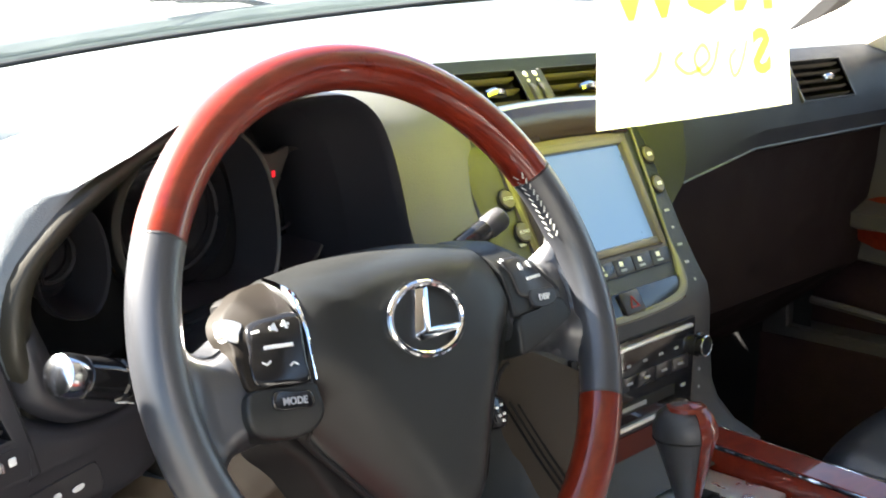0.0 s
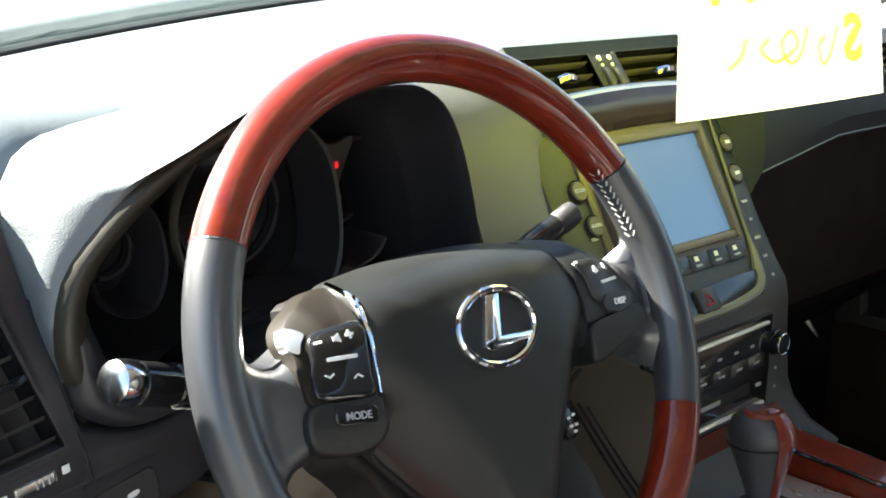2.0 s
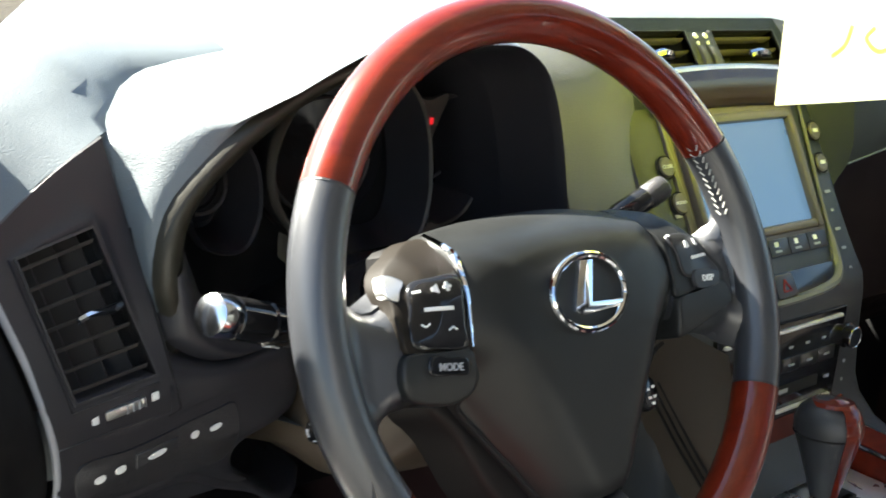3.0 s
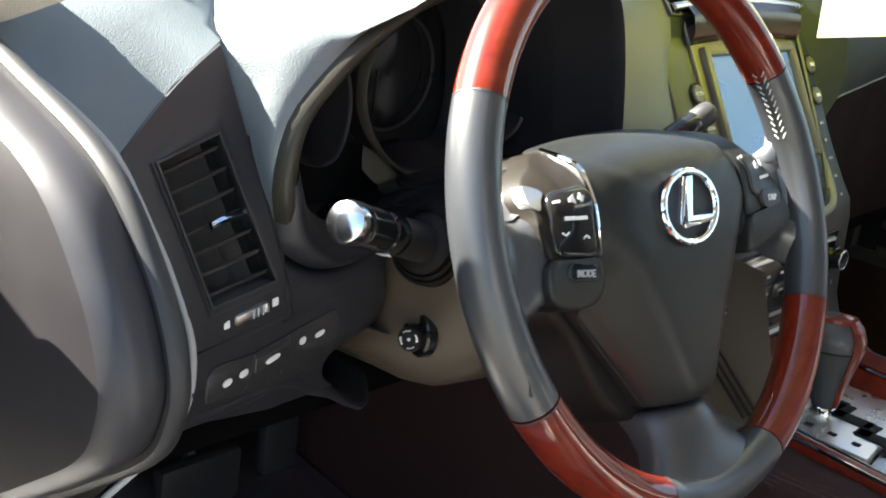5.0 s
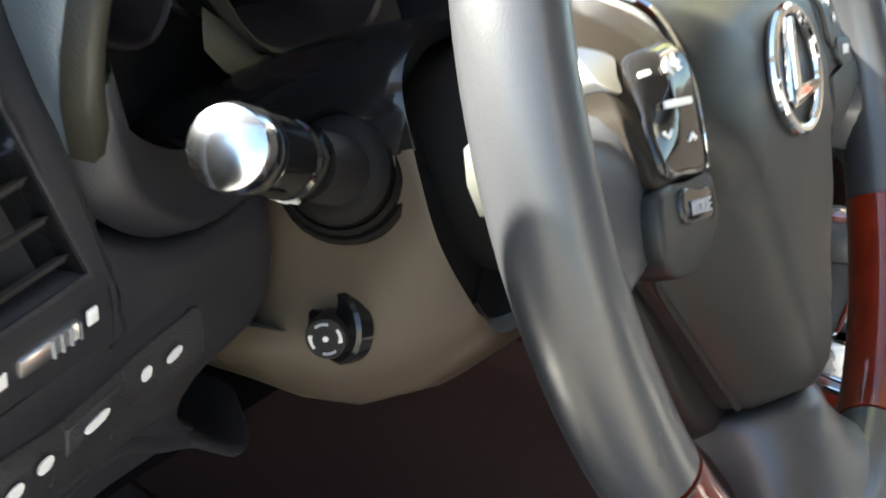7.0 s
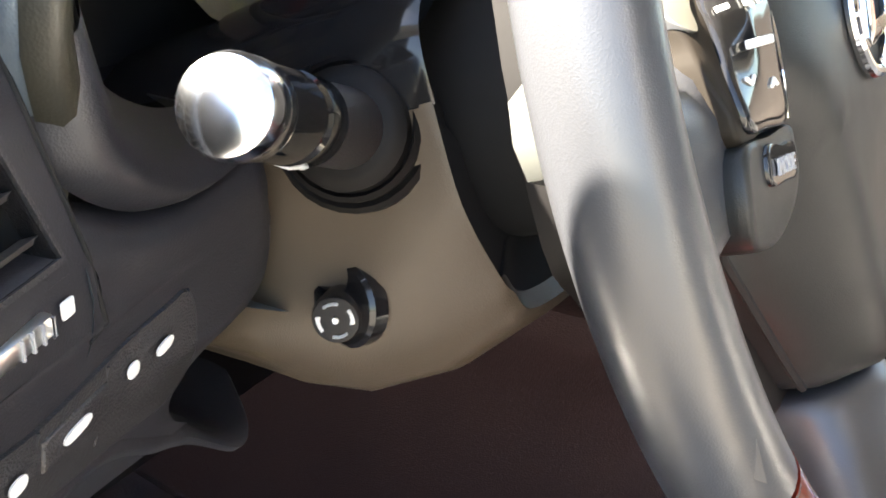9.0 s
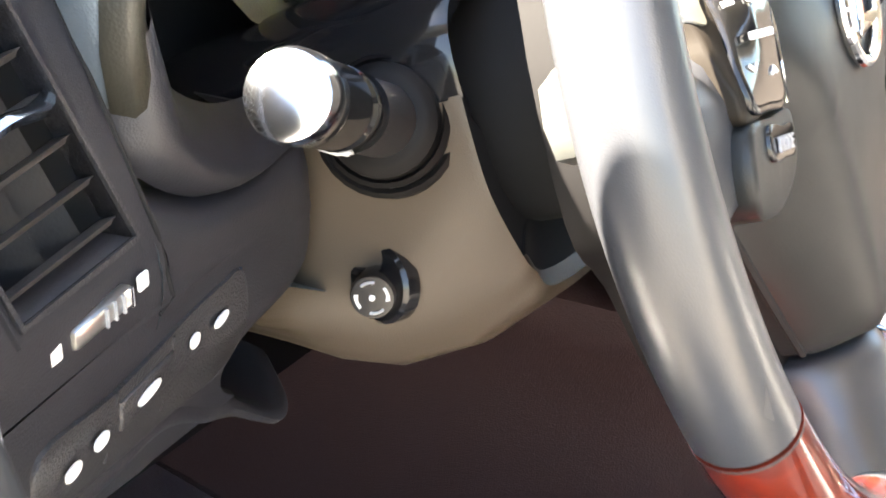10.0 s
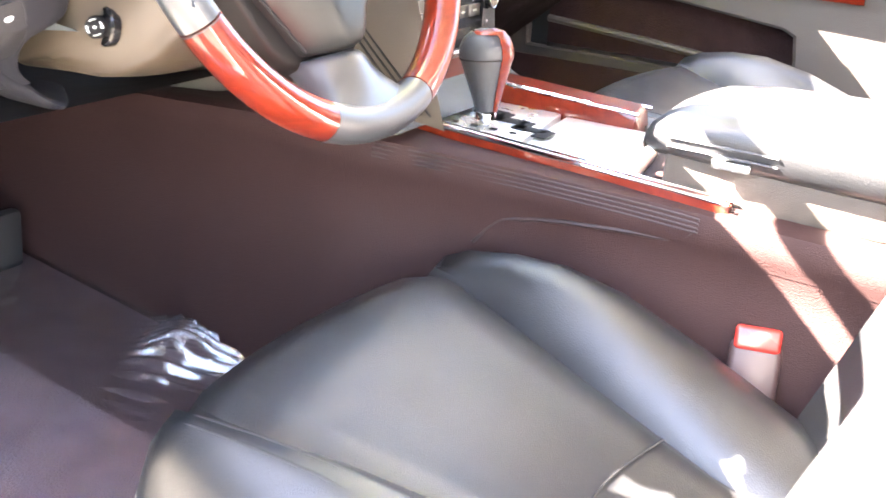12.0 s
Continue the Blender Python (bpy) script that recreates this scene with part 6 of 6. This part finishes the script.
part("mirror_sail", slab([(0.36, 0.95), (0.20, 0.955), (0.22, 1.02), (0.34, 0.99)], -0.01, 0.01, 0.003, frame_of((DX + 0.0, 0, 0), (0, 1, 0), (0, 0, 1))), M_PLASTIC, door)
wg = part("window_glass", grid([[(DX + 0.02, 0.25, 0.96), (DX + 0.02, -0.9, 0.96)], [(DX - 0.1, -0.2, 1.38), (DX - 0.1, -0.9, 1.38)]]), M_GLASS, door, "clear side window")
wg.visible_shadow = False
om = thing("door_mirror", (1.2, 0.3, 0.98), "dark outside mirror beyond the passenger window", "mirror")
part("shell", box((1.24, 0.28, 1.03), (0.20, 0.10, 0.13), 0.03, None, 3), M_PAINT, om)
part("mirror_glass", box((1.24, 0.228, 1.03), (0.16, 0.004, 0.10), 0.002), M_CHROME, om)

# ---- footwell ----
far_carpet = solid("far_carpet", grid([[(x, y, z) for x in (0.46, 0.6, 0.9, 1.09)] for y, z in ((-0.8, 0.27), (0.45, 0.27), (0.75, 0.6))]), M_CARPET, "dark brown carpet of the passenger side", "carpet", "structure")
rise = lambda y: 0.152 * max(0.0, y - 0.18)  # the floor climbs towards the pedals
carpet = solid("carpet", grid([[(x, y, z + rise(y) + 0.012 * noise.noise(Vector((x * 9, y * 9, 0)))) for x, z in ((-0.34, 0.37), (-0.31, 0.325), (-0.2, 0.312), (-0.05, 0.312), (0.1, 0.312), (0.18, 0.315), (0.22, 0.34), (0.235, 0.38), (0.2365, 0.44))] for y in np.linspace(-0.05, 0.62, 12)] + [[(x, 0.62 + 0.22 * k, 0.382 + 0.28 * k + (0.05 if abs(x) > 0.24 else 0)) for x in (-0.34, -0.31, -0.2, -0.05, 0.1, 0.18, 0.22, 0.235, 0.236)] for k in (0.3, 0.6, 1.0)]), M_CARPET, "dark brown footwell carpet", "carpet", "structure", 60)
film = thing("floor_film", (-0.05, 0.25, 0.33), "crumpled clear plastic film over the floor mat", "plastic film")


def film_z(x, y):
    """Nearly flat over the mat, gathered into sharp folds beside the tunnel."""
    p = Vector((x, y, 0))
    edge = max(0.0, min(1.1, (x - 0.01) / 0.035)) * max(0.0, min(1.0, (0.225 + 0.6 * x - y) / 0.07))
    s = (0.9 * x + 0.45 * y) / 0.017 + 1.8 * noise.noise(p * 7) + 0.5 * noise.noise(p * 19)
    saw = s - math.floor(s)
    fold = min(1.0, saw / 0.22) * (1 - max(0.0, (saw - 0.22) / 0.78)) * max(0.0, 0.40 + 1.1 * noise.noise(p * 10 + Vector((0, 0, 7))))
    flat = 0.003 * abs(noise.noise(p * 14)) + 0.007 * max(0, noise.noise(p * 5 + Vector((3, 1, 0))))
    return 0.335 + flat + edge * (0.018 * fold + 0.004 * abs(noise.noise(p * 20)) + 0.003) + 0.10 * max(0, x - 0.2) + rise(y)


for name, xa, xb, n in (("sheet", -0.30, 0.01, 60), ("crumpled_edge", 0.01, 0.226, 160)):
    f = part(name, grid([[(x, y, film_z(x, y)) for x in np.linspace(xa, xb, n)] for y in np.linspace(-0.02, 0.70, 200)]), M_CREASE if xb > 0.1 else M_FILM, film, "clear film with sharp shiny creases" if xb > 0.1 else "", 180)
    f.visible_shadow = False
mat_ob = solid("floor_mat", thicken(grid([[(x, y, 0.331 + rise(y) - 0.004 * max(0, abs(x + 0.03) - 0.225) / 0.02) for x in (-0.28, -0.26, -0.15, 0.0, 0.1, 0.195, 0.215)] for y in np.linspace(-0.01, 0.66, 16)]), 0.010), M_MAT, "plum grey carpet floor mat under film", "floor mat")
rest = thing("foot_rest", (-0.25, 0.42, 0.29), "dark carpeted foot rest beside the floor mat", "foot rest")
part("plate", box((-0.24, 0.42, 0.38), (0.10, 0.03, 0.20), 0.01, Matrix.Rotation(0, 4, "X")), M_CARPET, rest)
pedal = thing("brake_pedal", (0.02, 0.50, 0.40), "black rubber brake pedal in the dark footwell", "pedal")
part("pad", box((0.02, 0.47, 0.42), (0.10, 0.02, 0.06), 0.008), M_RUBBER, pedal)
part("arm", tube([(0.02, 0.48, 0.44), (0.02, 0.56, 0.56), (0.02, 0.58, 0.66)], 0.008, 8), M_PLASTIC, pedal)
pedal = thing("accelerator_pedal", (0.15, 0.52, 0.36), "black accelerator pedal in the dark footwell", "pedal")
part("pad", box((0.15, 0.50, 0.38), (0.05, 0.02, 0.13), 0.008), M_RUBBER, pedal)
part("arm", tube([(0.15, 0.51, 0.43), (0.15, 0.57, 0.55), (0.15, 0.58, 0.64)], 0.007, 8), M_PLASTIC, pedal)

# ---- paper price sign ----
sign = thing("paper_sign", (0.35, 0.01, 0.95), "neon yellow paper price sign seen from behind", "paper sign")
# lower corners, and the way up the sheet
s0, s1 = Vector((0.2445, 0.0375, 0.9457)), Vector((0.449, -0.018, 0.957))
sx = (s1 - s0).normalized()
SG = frame_of(s0, sx, Vector((0.0, 0.12, 1.0)))
sheet_h = lambda u: 0.007 * math.sin(math.pi * u / 0.212)
part("sheet", grid([[SG @ Vector((u + (0.010 * (1 - math.exp(-v / 0.05))) * max(0, 1 - u / 0.15), v, sheet_h(u))) for u in np.linspace(0, 0.217, 17)] for v in np.linspace(0, 0.279, 5)]), M_PAPER, sign, "thin yellow paper sheet", 180)


def ink(bm, label, mat=M_INK):
    """Lays flat letters, drawn in the sheet's front view, on its curved back, mirrored."""
    for v in bm.verts:
        u = 0.106 - v.co.x
        v.co = SG @ Vector((u, v.co.y, sheet_h(u) + 0.0006))
    part("lettering", bm, mat, sign, label, 180)


def stroke(points, w):
    """A flat pen stroke through points."""
    p = spline([(x, y, 0) for x, y in points], 7)
    rows = []
    for i, q in enumerate(p):
        d = (p[min(i + 1, len(p) - 1)] - p[max(i - 1, 0)]).normalized()
        n = Vector((-d.y, d.x, 0)) * w
        rows.append([q - n, q + n])
    return grid(rows)


ink(text_mesh("NOW", 0.068, Matrix.Translation((-0.004, 0.106, 0)), 0.0, 0.0034), "deep yellow printed letters")
ink(text_mesh("S", 0.050, Matrix.Translation((-0.074, 0.046, 0)), 0.0, 0.0022), "deep yellow printed letter")
for pts in ([(-0.056, 0.058), (-0.047, 0.038), (-0.038, 0.030), (-0.034, 0.044), (-0.042, 0.052)], [(-0.022, 0.060), (-0.014, 0.040), (-0.002, 0.034), (0.006, 0.048), (-0.004, 0.058), (-0.010, 0.046), (0.012, 0.036), (0.026, 0.046), (0.018, 0.054)], [(0.040, 0.056), (0.046, 0.042), (0.058, 0.034)]):
    ink(stroke(pts, 0.0018), "faint pale yellow pen stroke", M_PEN)


# ---- driver's door, swung open ----
own = thing("driver_door", (-0.47, 0.26, 0.3), "open driver's door with dark trim", "car door")
DM = Matrix.Translation((-0.47, 0.27, 0)) @ Matrix.Rotation(radians(-66), 4, "Z")
part("shell", slab([(0.0, 0.32), (0.0, 0.94), (-1.05, 0.98), (-1.10, 0.60), (-1.02, 0.30)], -0.10, -0.02, 0.01, DM @ frame_of((0, 0, 0), (0, 1, 0), (0, 0, 1))), M_PAINT, own)
part("trim_panel", slab([(-0.03, 0.36), (-0.03, 0.93), (-1.0, 0.96), (-1.04, 0.60), (-0.98, 0.34)], -0.019, 0.015, 0.012, DM @ frame_of((0, 0, 0), (0, 1, 0), (0, 0, 1))), material("grey door trim", (0.16, 0.155, 0.16), 0.6, grain=0.3), own)
part("armrest", slab([(-0.15, 0.66), (-0.15, 0.72), (-0.85, 0.74), (-0.85, 0.66)], 0.012, 0.06, 0.015, DM @ frame_of((0, 0, 0), (0, 1, 0), (0, 0, 1))), M_LEATHER, own)
# Out-of-view triangle, added to keep the sun off the hinge pillar.
part("mirror_sail", slab([(0.0, 0.93), (0.0, 1.00), (-0.12, 1.10), (-0.26, 1.16), (-0.26, 0.945)], -0.06, -0.03, 0.004, DM @ frame_of((0, 0, 0), (0, 1, 0), (0, 0, 1))), M_PLASTIC, own, "unseen black triangle that shades the hinge pillar")
